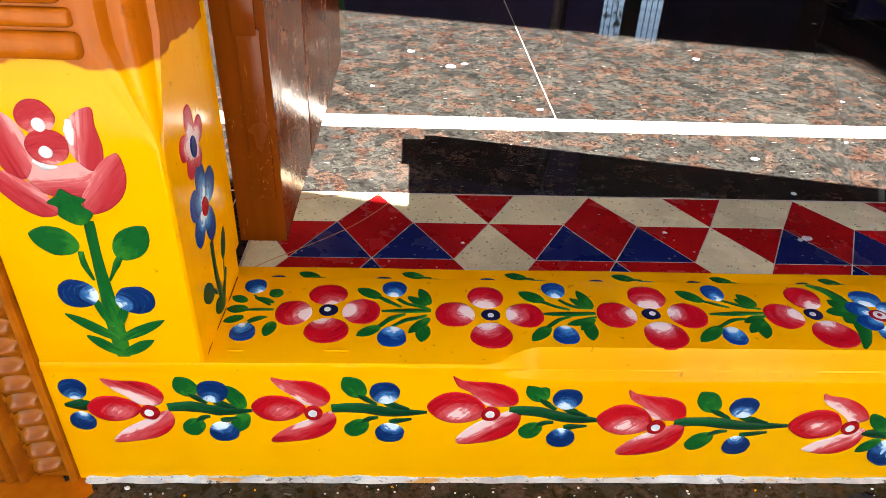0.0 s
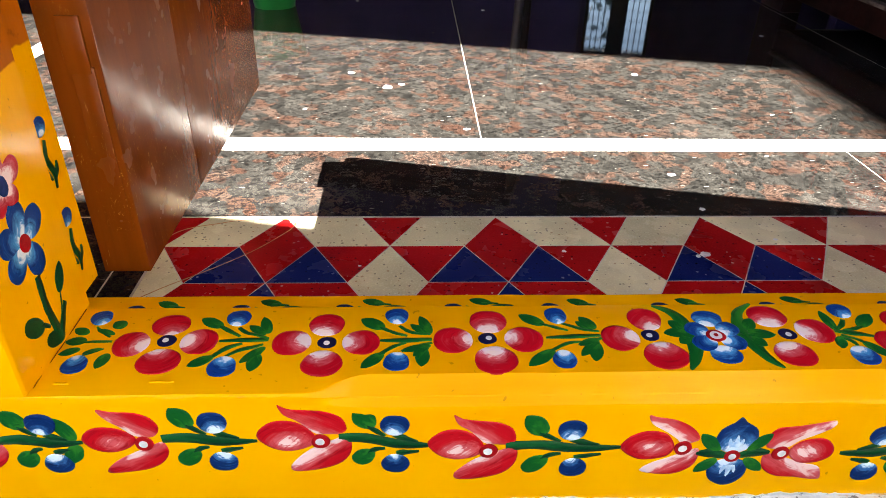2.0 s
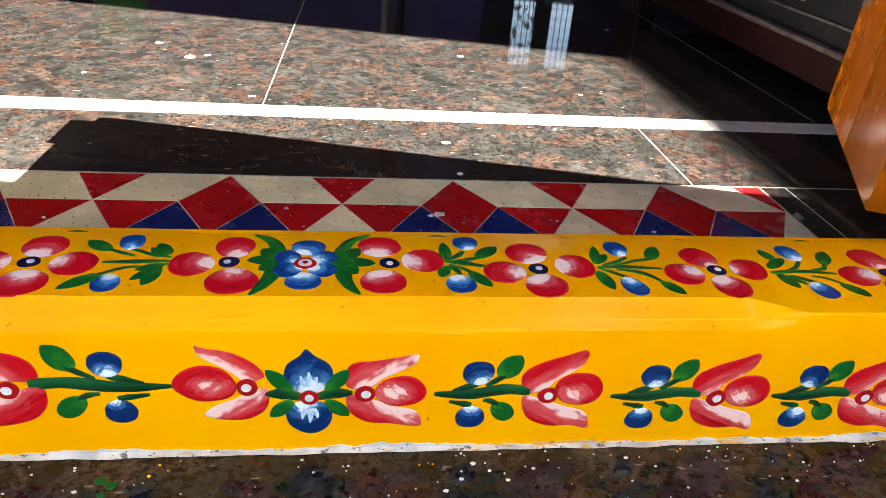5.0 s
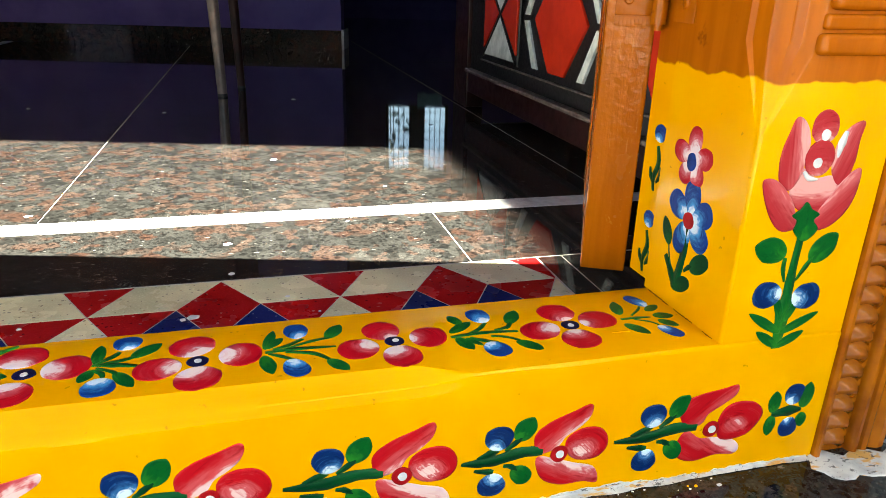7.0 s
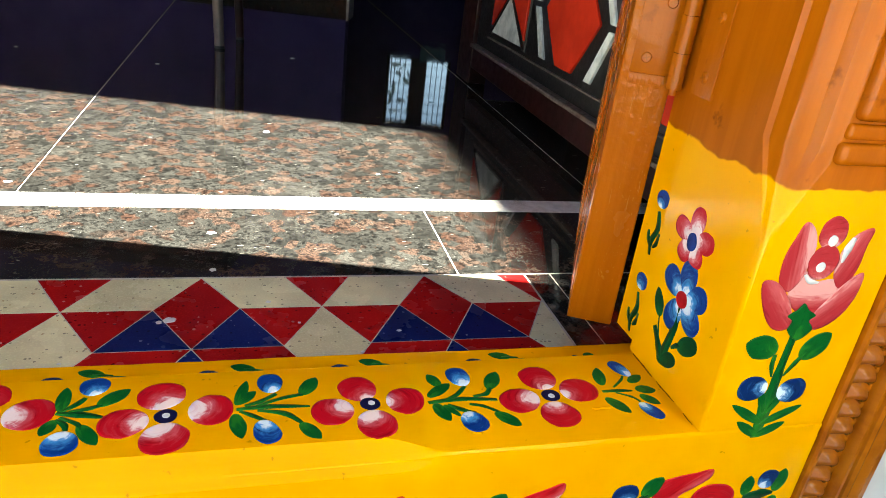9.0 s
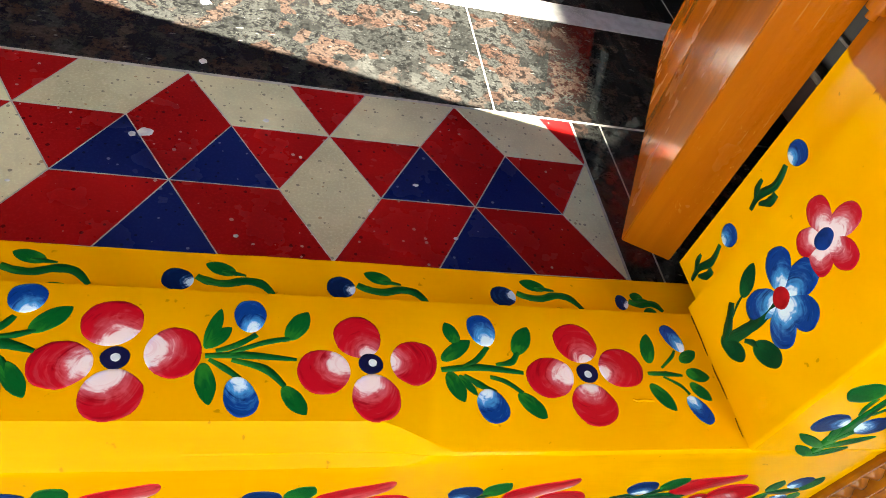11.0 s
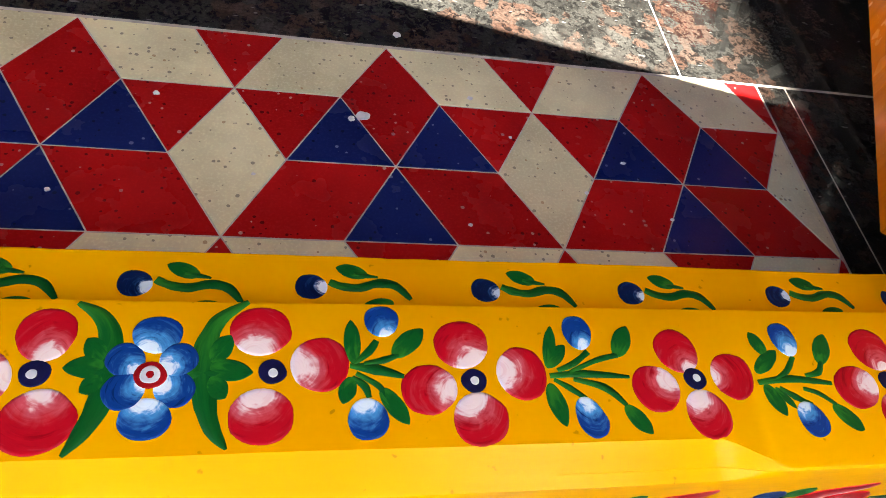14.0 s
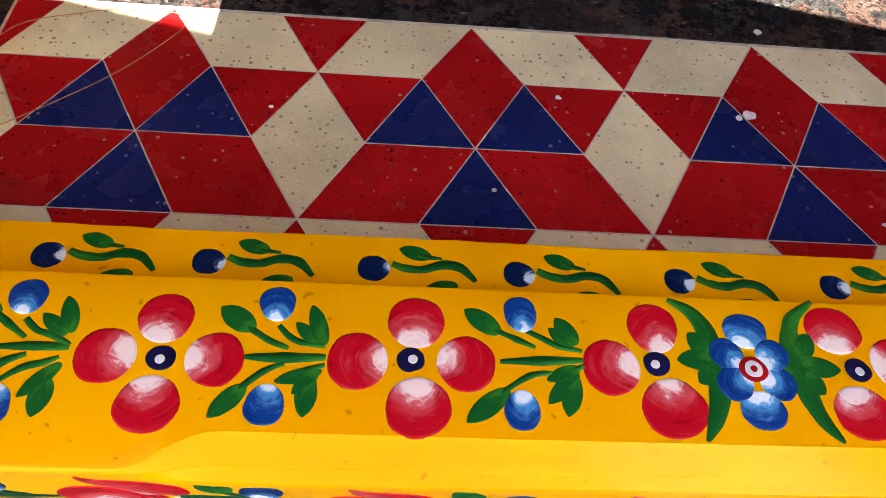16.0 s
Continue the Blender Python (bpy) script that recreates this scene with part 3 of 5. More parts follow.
tagged(sky_block, "plain unseen wall added to block the western sky", "building", kind="structure")
# Unseen wall and slab added over the side doorway to end the sun patch.
upper = part("wall_sun_stop", box((WEST - 0.12, -0.20, 3.02), (WEST, 9.6, 4.6)), M_WHITEWASH)
tagged(upper, "unseen wall added above the side doorway to stop the sun", "wall", kind="structure")
eave = part("eave", box((-5.5, -0.20, (5.5 + 0.535) / SUN_RUN), (WEST - 0.12, 4.5, 4.6)), M_CONCRETE)
tagged(eave, "unseen slab added outside to end the patch of sun", "eave", kind="structure")


# ---- the painted threshold ----
def threshold_ring(x):
    b = 1 - smoothstep(abs(x), 0.268, 0.310)
    w = lambda k, s=0.0005: s * (noise.noise(Vector((x * 9, k * 3.7, 1.3))) + 0.5 * noise.noise(Vector((x * 60, k * 2.1, 4.0))))
    e = 0.002
    plain = [(FRONT, 0.0875), (FRONT, 0.0975), (FRONT, 0.1000), (FRONT, 0.1030), (FRONT, 0.1050), (FRONT, 0.1070), (FRONT + 0.0003, 0.1083), (FRONT + 0.0013, 0.1096), (FRONT + 0.003, TOP)]
    moulded = [(FRONT, 0.0875), (FRONT - 0.0008, 0.0955), (FRONT - 0.0004, 0.0976), (FRONT + 0.0014, 0.0990), (FRONT + 0.0052, 0.1012), (FRONT + 0.0058, 0.1021), (FRONT + 0.0112, 0.1053), (FRONT + 0.0164, 0.1084), (FRONT + 0.0184, TOP)]
    edge = [(p[0] * (1 - b) + q[0] * b + w(i), p[1] * (1 - b) + q[1] * b + w(i + 20, 0.0003)) for i, (p, q) in enumerate(zip(plain, moulded))]
    pts = [(FRONT, -0.0018), (FRONT, 0.003), (FRONT, 0.006)] + edge
    pts += [(BACK_TOP - e, TOP), (BACK_TOP - 0.0005, TOP - 0.0006), (BACK_TOP + w(31), TOP - e), (BACK_TOP + w(32), LEDGE + e), (BACK_TOP + e, LEDGE)]
    pts += [(BACK - e, LEDGE), (BACK - 0.0005 + w(40, 0.0012), LEDGE - 0.0006), (BACK + w(41, 0.0012), LEDGE - e), (BACK, -0.0018)]
    return [(x, y, z) for y, z in pts]


threshold = thing("threshold", "yellow enamelled wooden threshold painted with red flowers", "threshold")
steps = [-JAMB_OUT + 2 * JAMB_OUT * i / 168 for i in range(169)]
body = part("sill", loft([threshold_ring(x) for x in steps]), M_YELLOW, threshold, "", 24)
rows = []
for i in range(800):
    x = -0.585 + 1.17 * i / 799
    h = 0.0026 + 0.0044 * noise.noise(Vector((x * 11, 5.0, 0))) + 0.0030 * noise.noise(Vector((x * 70, 1.0, 0))) + 0.0016 * noise.noise(Vector((x * 230, 4.0, 0)))
    h = max(0.0007, h)
    rows.append([(x, FRONT - 0.0004, h), (x, FRONT - 0.0006, h * 0.5), (x, FRONT - 0.004 - 0.003 * abs(noise.noise(Vector((x * 25, 9, 0)))), 0.0006), (x, FRONT + 0.002, 0.0002), (x, FRONT + 0.002, h)])
part("paint_smear", loft(rows), M_SMEAR, threshold, "white primer smeared along the foot")


# ---- the two jambs ----
JAMB_STEP, JAMB_BACK = -0.112, -0.071

def jamb_ring(z, side):
    b = min(1.0, max(0.0, (z - 0.258) / 0.052))
    sq = [(JAMB_IN, JAMB_STEP), (JAMB_IN, -0.2085)] + [(JAMB_IN, -0.2090 - 0.0006 * i) for i in range(5)] + [(JAMB_IN + 0.0004, -0.2128), (JAMB_IN + 0.0015, FRONT)] + [(JAMB_IN + 0.0021 + 0.0006 * i, FRONT) for i in range(5)]
    fl = [(JAMB_IN, JAMB_STEP), (JAMB_IN, -0.180), (JAMB_IN + 0.0006, -0.184), (JAMB_IN + 0.004, -0.186), (JAMB_IN + 0.005, -0.190), (JAMB_IN + 0.006, -0.196), (JAMB_IN + 0.009, -0.2005), (JAMB_IN + 0.0135, -0.2025), (JAMB_IN + 0.0165, -0.2035), (JAMB_IN + 0.018, -0.207), (JAMB_IN + 0.020, -0.2095), (JAMB_IN + 0.024, -0.2105), (JAMB_IN + 0.0265, -0.2125), (JAMB_IN + 0.030, FRONT)]
    pts = [(p[0] * (1 - b) + q[0] * b, p[1] * (1 - b) + q[1] * b) for p, q in zip(sq, fl)]
    pts += [(JAMB_OUT - 0.001, FRONT), (JAMB_OUT, FRONT + 0.001), (JAMB_OUT, JAMB_BACK), (REBATE + 0.001, JAMB_BACK), (REBATE, JAMB_BACK - 0.001), (REBATE, JAMB_STEP + 0.002), (REBATE - 0.002, JAMB_STEP)]
    return [(side * x, y, z) for x, y in pts]


heights = [TOP, 0.15, 0.2, 0.258, 0.266, 0.280, 0.296, 0.310] + [0.36, 0.5, 1.0, 2.12]
jambs = {}
for side, word in ((-1, "west"), (1, "east")):
    jamb = thing("door_jamb", "door jamb painted yellow below and brown above, with a rose tulip", "door jamb", "door jambs")
    part("post", loft([jamb_ring(z, side) for z in heights]), M_JAMB, jamb, "", 35)
    jambs[side] = jamb
    # The carved raised panel with rolled ends over the yellow part.
    cx = side * 0.547
    for k, (z0, z1, w, d) in enumerate(((0.3035, 0.3165, 0.033, 0.0055), (0.3185, 0.3275, 0.031, 0.0035), (0.3295, 0.50, 0.029, 0.0065))):
        part("carved_moulding" if k < 2 else "carved_panel", box((cx - w, FRONT - d, z0), (cx + w, FRONT + 0.003, z1), min(d, (z1 - z0) / 2) * 0.8, 4), M_BROWN, jamb, "", 40)
head = part("door_head", box((-JAMB_OUT, FRONT, 2.12), (JAMB_OUT, -0.03, 2.24), 0.004), M_BROWN)
tagged(head, "brown enamelled wooden head of the door frame", "door frame", kind="structure")


def scallop():
    """One carved leaf-like bead of the architrave, about 15 mm high."""
    bm = bmesh.new()
    nu, nv = 9, 7
    grid = []
    for i in range(nu):
        u = i / (nu - 1)
        row = []
        for j in range(nv):
            v = j / (nv - 1)
            x = (u - 0.5) * 0.024
            z = (v - 0.5) * 0.0155 + 0.0045 * (1 - (2 * u - 1) ** 2) - 0.002
            rise = math.sin(math.pi * u) ** 0.7 * (math.sin(math.pi * min(1, v * 1.25 + 0.02)) ** 0.8 if v < 0.8 else 0.02)
            row.append(bm.verts.new((x, -0.0075 * rise, z)))
        grid.append(row)
    for i in range(nu - 1):
        for j in range(nv - 1):
            bm.faces.new((grid[i][j], grid[i + 1][j], grid[i + 1][j + 1], grid[i][j + 1]))
    rim = [grid[i][0] for i in range(nu)] + [grid[-1][j] for j in range(1, nv)] + [grid[i][-1] for i in range(nu - 2, -1, -1)] + [grid[0][j] for j in range(nv - 2, 0, -1)]
    low = [bm.verts.new((v.co.x, 0.002, v.co.z)) for v in rim]
    n = len(rim)
    for i in range(n):
        bm.faces.new((rim[i], low[i], low[(i + 1) % n], rim[(i + 1) % n]))
    bm.faces.new(low[::-1])
    return bm


bead_mesh = None
for side in (-1, 1):
    arch = thing("architrave", "brown enamelled carved architrave with a scalloped bead row", "architrave", "door architraves")
    prof = [(0.590, -0.02), (0.590, -0.2165), (0.5915, -0.2185), (0.594, -0.2185), (0.596, -0.216), (0.597, -0.2115), (0.6225, -0.2115), (0.6235, -0.217), (0.6255, -0.2195), (0.628, -0.2195), (0.630, -0.216), (0.632, -0.2145), (0.634, -0.218), (0.637, -0.2195), (0.640, -0.218), (0.642, -0.2145), (0.645, -0.2165), (0.650, -0.2185), (0.656, -0.2175), (0.660, -0.212), (0.664, -0.206), (0.671, -0.205), (0.671, -0.02)]
    part("board", loft([[(side * x, y, z) for x, y in prof] for z in (0.0, 0.1, 0.2, 0.4, 1.0, 2.24)]), M_CARVED, arch, "", 30)
    for i in range(36):
        if bead_mesh is None:
            ob = part("scallop", scallop(), M_CARVED, arch, "", 60)
            bead_mesh = ob.data
        else:
            ob = new("scallop", bead_mesh)
            ob.parent = arch
        ob.matrix_basis = pose(side * 0.6098, -0.2118, 0.012 + i * 0.0152, 0, 0, 0) @ pose(0, 0, 0, 0, random.uniform(-5, 5) + side * 12, 0)


# ---- the two open door leaves ----
def door_leaf(name, hinge, angle, flip, label, paint, length):
    """A leaf whose hinge edge runs from its origin across 36 mm; it reaches back along its own y."""
    leaf = thing(name, label, "door", "double door leaves", at=pose(*hinge, 0, 0, angle))
    thick, h0, h1 = 0.0385, 0.0, 1.98
    fold = 0.014 if flip > 0 else 0.0
    part("panel", box((0, 0, h0), (thick, length - fold, h1), 0.0018, 2), paint, leaf, "", 40)
    if fold:  # the rebated meeting edge, and an unseen strip added to step its shadow
        part("meeting_edge", box((0.022, length - fold - 0.004, h0), (thick, length, h1), 0.0012, 2), paint, leaf, "", 40)
        part("shadow_step", box((-0.010, length - fold - 0.085, h0), (0.002, length - fold - 0.001, h1), 0.0012, 2), paint, leaf, "", 40)
    side = -0.0005 if flip < 0 else thick - 0.0042
    part("rail", box((side, 0.165, h0 + 0.001), (side + 0.0047, length - 0.002, 0.30), 0.001), paint, leaf, "", 40)
    return leaf


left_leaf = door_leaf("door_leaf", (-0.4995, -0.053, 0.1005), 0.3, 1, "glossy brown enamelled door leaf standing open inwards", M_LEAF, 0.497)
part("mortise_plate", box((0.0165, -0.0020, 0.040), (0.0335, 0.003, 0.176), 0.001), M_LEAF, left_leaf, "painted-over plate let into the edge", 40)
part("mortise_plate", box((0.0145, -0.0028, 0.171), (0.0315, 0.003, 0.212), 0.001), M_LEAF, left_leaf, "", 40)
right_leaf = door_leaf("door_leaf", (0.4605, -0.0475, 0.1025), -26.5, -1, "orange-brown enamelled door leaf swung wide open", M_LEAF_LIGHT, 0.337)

part("hinge_edge", box((0.0010, -0.0011, 0.0010), (0.0375, 0.0010, 1.979), 0.0006), M_LEAF_LUMPY, right_leaf, "lumpy overpainted edge with brush marks", 40)

rnd2 = random.Random(3)
hinge = thing("hinge", "steel butt hinge painted over with brown enamel", "hinge")
turn = pose(0.4605, -0.0475, 0.1025, 0, 0, -26.5)


def placed(bm, m):
    bmesh.ops.transform(bm, matrix=m, verts=bm.verts)
    return bm


part("hinge_plate", placed(box((0.0065, -0.0022, 0.2165), (0.0365, 0.001, 0.318), 0.0008), turn), M_BROWN, hinge, "", 40)
part("hinge_plate", box((JAMB_IN - 0.0012, -0.128, 0.3165), (JAMB_IN + 0.001, -0.1035, 0.418), 0.0006), M_BROWN, hinge, "", 40)
part("pin", rod((0.4885, -0.0790, 0.309), (0.4885, -0.0790, 0.417), 0.0030, 12), M_BROWN, hinge, "", 40)
for k in range(4):
    part("knuckle", rod((0.4885, -0.0790, 0.3135 + 0.0258 * k), (0.4885, -0.0790, 0.3387 + 0.0258 * k), 0.0060, 16), M_BROWN, hinge, "", 40)
for k in range(9):
    z0 = 0.004 + 0.003 * rnd2.random()
    part("paint_lump", placed(box((0.0065 + 0.003 * k, -0.0016, 0.2135 - z0), (0.0105 + 0.003 * k, 0.0005, 0.2165), 0.0008), turn), M_BROWN, hinge, "", 40)


def screw(centre, normal, parent):
    n = Vector(normal)
    bm = rod(Vector(centre) - n * 0.001, Vector(centre) + n * 0.0016, 0.0045, 16, 0.0032)
    s = part("screw", bm, M_BROWN, parent, "cross-slotted screw head", 50)
    q = n.to_track_quat("Z", "Y").to_matrix().to_4x4()
    for r in (20, 110):
        bar = box((-0.0024, -0.0004, 0), (0.0024, 0.0004, 0.0004))
        placed(bar, Matrix.Translation(Vector(centre) + n * 0.0015) @ q @ pose(0, 0, 0, 0, 0, r))
        part("slot", bar, M_CARVED, s)
    return s


for x, z in ((0.0165, 0.2285), (0.0262, 0.2680), (0.0165, 0.306)):
    screw(turn @ Vector((x, -0.0022, z)), (turn.to_3x3() @ Vector((0, -1, 0))), hinge)
for y, z in ((-0.116, 0.3295), (-0.118, 0.368)):
    screw((JAMB_IN - 0.0012, y, z), (-1, 0, 0), hinge)


# ---- the room: cabinet, table, small things ----
cab = thing("cabinet", "dark-stained low wooden cabinet with red and white leaded panels", "cabinet")
FACE, CY0, CY1 = 0.792, 0.02, 1.54
part("side_panel", box((FACE + 0.01, CY1 - 0.02, 0.075), (FACE + 0.42, CY1, 0.62), 0.003), M_DARKWOOD, cab)
part("side_panel", box((FACE + 0.01, CY0, 0.075), (FACE + 0.42, CY0 + 0.02, 0.62), 0.003), M_DARKWOOD, cab)
part("back_panel", box((FACE + 0.40, CY0 + 0.02, 0.075), (FACE + 0.418, CY1 - 0.02, 0.61)), M_DARKWOOD, cab)
part("bottom_rail", box((FACE, CY0 + 0.02, 0.045), (FACE + 0.025, CY1 - 0.10, 0.103), 0.004), M_DARKWOOD, cab)
part("ledge", box((FACE - 0.012, CY0 + 0.02, 0.104), (FACE + 0.02, CY1 - 0.135, 0.114), 0.004), M_LEDGE, cab, "pale worn ledge under the panels")
part("top_rail", box((FACE, CY0 + 0.02, 0.400), (FACE + 0.025, CY1 - 0.05, 0.60), 0.004), M_DARKWOOD, cab)
part("top", box((FACE - 0.03, CY0 - 0.03, 0.60), (FACE + 0.44, CY1 + 0.02, 0.635), 0.006), M_DARKWOOD, cab)
part("field", box((FACE + 0.008, CY0 + 0.02, 0.112), (FACE + 0.02, CY1 - 0.05, 0.41)), M_BLACK, cab, "black leaded panel field")
for y in (CY1 - 0.135, CY0):
    part("foot", box((FACE - 0.004, y, 0.0), (FACE + 0.05, y + 0.135, 0.60), 0.004), M_DARKWOOD, cab)
    part("foot", box((FACE + 0.36, y, 0.0), (FACE + 0.41, y + 0.05, 0.075), 0.004), M_DARKWOOD, cab)
PZ0, PZ1 = 0.160, 0.386
PM = (PZ0 + PZ1) / 2


def pane(points, material, label=""):
    cy, cz = sum(p[0] for p in points) / len(points), sum(p[1] for p in points) / len(points)
    pts = inset([(y, z) for y, z in points], 0.006)
    bm = prism(pts, 0.0, 0.006, 0.0015)
    bmesh.ops.transform(bm, matrix=Matrix(((0, 0, -1, FACE + 0.0085), (1, 0, 0, 0), (0, 1, 0, 0), (0, 0, 0, 1))), verts=bm.verts)
    return part("pane", bm, material, cab, label)


def lead(points):
    for (ya, za), (yb, zb) in zip(points, points[1:]):
        part("came", rod((FACE + 0.0045, ya, za), (FACE + 0.0045, yb, zb), 0.0035, 6), M_BLACK, cab)


def hourglass(y0, y1):
    ym = (y0 + y1) / 2
    pane([(y0, PZ0), (y1, PZ0), (ym, PM)], M_GLASS_WHITE)
    pane([(y0, PZ1), (y1, PZ1), (ym, PM)], M_GLASS_WHITE)
    pane([(y0, PZ0 + 0.01), (y0, PZ1 - 0.01), (ym, PM)], M_GLASS_RED)
    pane([(y1, PZ0 + 0.01), (y1, PZ1 - 0.01), (ym, PM)], M_GLASS_RED)
    lead([(y0, PZ0), (y1, PZ1)])
    lead([(y0, PZ1), (y1, PZ0)])


def hexagon(y0, y1):
    w = y1 - y0
    ym = (y0 + y1) / 2
    pane([(ym - 0.07 * w, PZ1), (ym + 0.07 * w, PZ1), (ym + 0.33 * w, PM), (ym + 0.10 * w, PZ0), (ym - 0.10 * w, PZ0), (ym - 0.33 * w, PM)], M_GLASS_RED)
    for s in (-1, 1):
        pane([(ym + s * 0.22 * w, PZ1), (ym + s * 0.30 * w, PZ1), (ym + s * 0.485 * w, PM), (ym + s * 0.395 * w, PM)], M_GLASS_WHITE)
        pane([(ym + s * 0.22 * w, PZ0), (ym + s * 0.32 * w, PZ0), (ym + s * 0.485 * w, PM), (ym + s * 0.395 * w, PM)], M_GLASS_WHITE)


hourglass(1.030, 1.286)
hexagon(0.585, 1.005)
hexagon(0.185, 0.560)
lead([(1.018, PZ0), (1.018, PZ1)])
for z in (PZ0 - 0.012, PZ1 + 0.012):
    part("bead", box((FACE + 0.002, 0.06, z - 0.002), (FACE + 0.010, 1.300, z + 0.002), 0.001), M_LEDGE, cab)

table = thing("table", "dark wooden table with deep sides on dull steel legs", "table")
for x, y, r in ((0.091, 1.681, 0.014), (0.146, 1.855, 0.012), (-1.09, 1.99, 0.014), (-1.03, 2.165, 0.012)):
    part("leg", rod((x, y, 0.0), (x - 0.010, y + 0.01, 0.44), r, 16, 0.018), M_STEEL if r > 0.013 else M_DARKWOOD, table, "", 40)
    part("foot_cap", rod((x, y, 0.0), (x, y, 0.008), r + 0.001, 16), M_BLACK, table, "", 40)
part("apron", prism([(-1.14, 1.98), (0.085, 1.665), (0.155, 1.885), (-1.06, 2.20)], 0.415, 0.70, 0.004), M_DARKWOOD, table)
part("tabletop", prism([(-1.17, 1.97), (0.10, 1.64), (0.175, 1.90), (-1.07, 2.23)], 0.70, 0.74, 0.004), M_DARKWOOD, table)
bucket = thing("bucket", "small green plastic tub on the granite floor", "tub", at=pose(-0.62, 1.43, 0))
part("shell", loft([[(r * math.cos(a * math.pi / 12), r * math.sin(a * math.pi / 12), z) for a in range(24)] for r, z in ((0.055, 0.0), (0.065, 0.06), (0.074, 0.12), (0.078, 0.125), (0.078, 0.13), (0.070, 0.13), (0.060, 0.06), (0.050, 0.006))]), M_GREEN_PLASTIC, bucket, "", 40)

cloth = bmesh.new()
grid = [[cloth.verts.new((*room(-0.22 + 0.26 * i / 8, FAR - 0.02 - 0.03 * abs(noise.noise(Vector((i * 0.8, j * 0.6, 0))))), WIN_Z0 + 0.02 - 0.15 * j / 6 * (1 + 0.3 * noise.noise(Vector((i * 0.7, 2.0, 0)))))) for j in range(7)] for i in range(9)]
for i in range(8):
    for j in range(6):
        cloth.faces.new((grid[i][j], grid[i + 1][j], grid[i + 1][j + 1], grid[i][j + 1]))
bmesh.ops.solidify(cloth, geom=cloth.faces[:], thickness=0.006)
tagged(part("cloth", cloth, M_CLOTH, None, "", 60), "pale blue cloth hanging from the window sill", "cloth")


# ---- painted motifs: thin films of brush paint on the yellow faces ----
class Face:
    """A flat painted face: where (u, v, lift) lies in the world."""

    def __init__(self, origin, u, v, n, mirror=1.0):
        self.o, self.u, self.v, self.n, self.m = Vector(origin), Vector(u), Vector(v), Vector(n), mirror

    def at(self, u, v, w=0.0):
        return self.o + self.u * u + self.v * v + self.n * w


ON_TOP = Face((0, 0, TOP), (1, 0, 0), (0, 1, 0), (0, 0, 1))
ON_FRONT = Face((0, FRONT - 0.0003, 0), (1, 0, 0), (0, 0, 1), (0, -1, 0))
ON_LEDGE = Face((0, 0, LEDGE), (1, 0, 0), (0, 1, 0), (0, 0, 1))
INNER = {s: Face((s * JAMB_IN, 0, 0), (0, 1, 0), (0, 0, 1), (-s, 0, 0)) for s in (-1, 1)}
REBATED = {s: Face((s * REBATE, 0, 0), (0, 1, 0), (0, 0, 1), (-s, 0, 0)) for s in (-1, 1)}
FILM = 0.00018
rnd = random.Random(7)


def film(name, outline, uv, face, material, parent, label="", lift=0.0, height=FILM):
    """A closed outline filled as a slightly domed patch of paint; uv(p) gives the brush coordinates."""
    bm = bmesh.new()
    layer = bm.loops.layers.uv.new("UVMap")
    cx, cy = sum(p[0] for p in outline) / len(outline), sum(p[1] for p in outline) / len(outline)
    rings = []
    for f, w in ((1.0, -0.0006), (0.985, 0.80 * height), (0.88, 0.93 * height), (0.5, height)):
        rings.append([(cx + (x - cx) * f, cy + (y - cy) * f, w + lift) for x, y in outline])
    flat = {}
    rows = []
    for r in rings:
        row = []
        for x, y, w in r:
            v = bm.verts.new(face.at(x, y, w))
            flat[v] = (x, y)
            row.append(v)
        rows.append(row)
    mid = bm.verts.new(face.at(cx, cy, height + lift))
    flat[mid] = (cx, cy)
    n = len(outline)
    for a, b in zip(rows, rows[1:]):
        for i in range(n):
            bm.faces.new((a[i], a[(i + 1) % n], b[(i + 1) % n], b[i]))
    for i in range(n):
        bm.faces.new((rows[-1][i], rows[-1][(i + 1) % n], mid))
    for f in bm.faces:
        for lp in f.loops:
            lp[layer].uv = uv(flat[lp.vert])
    me = bpy.data.meshes.new(name)
    bm.normal_update()
    if sum((f.normal.dot(face.n) for f in bm.faces)) < 0:
        bmesh.ops.reverse_faces(bm, faces=bm.faces)
    bm.to_mesh(me)
    bm.free()
    me.materials.append(material)
    me.shade_smooth()
    ob = new(name, me)
    if parent:
        ob.parent = parent
    if label:
        tagged(ob, label)
    return ob


def axis_uv(root, tip, width):
    root, tip = Vector(root), Vector(tip)
    d = tip - root
    n = Vector((-d.y, d.x)).normalized()

    def uv(p):
        q = Vector(p) - root
        return (q.dot(d) / d.length_squared, 0.5 + q.dot(n) / width)
    return uv


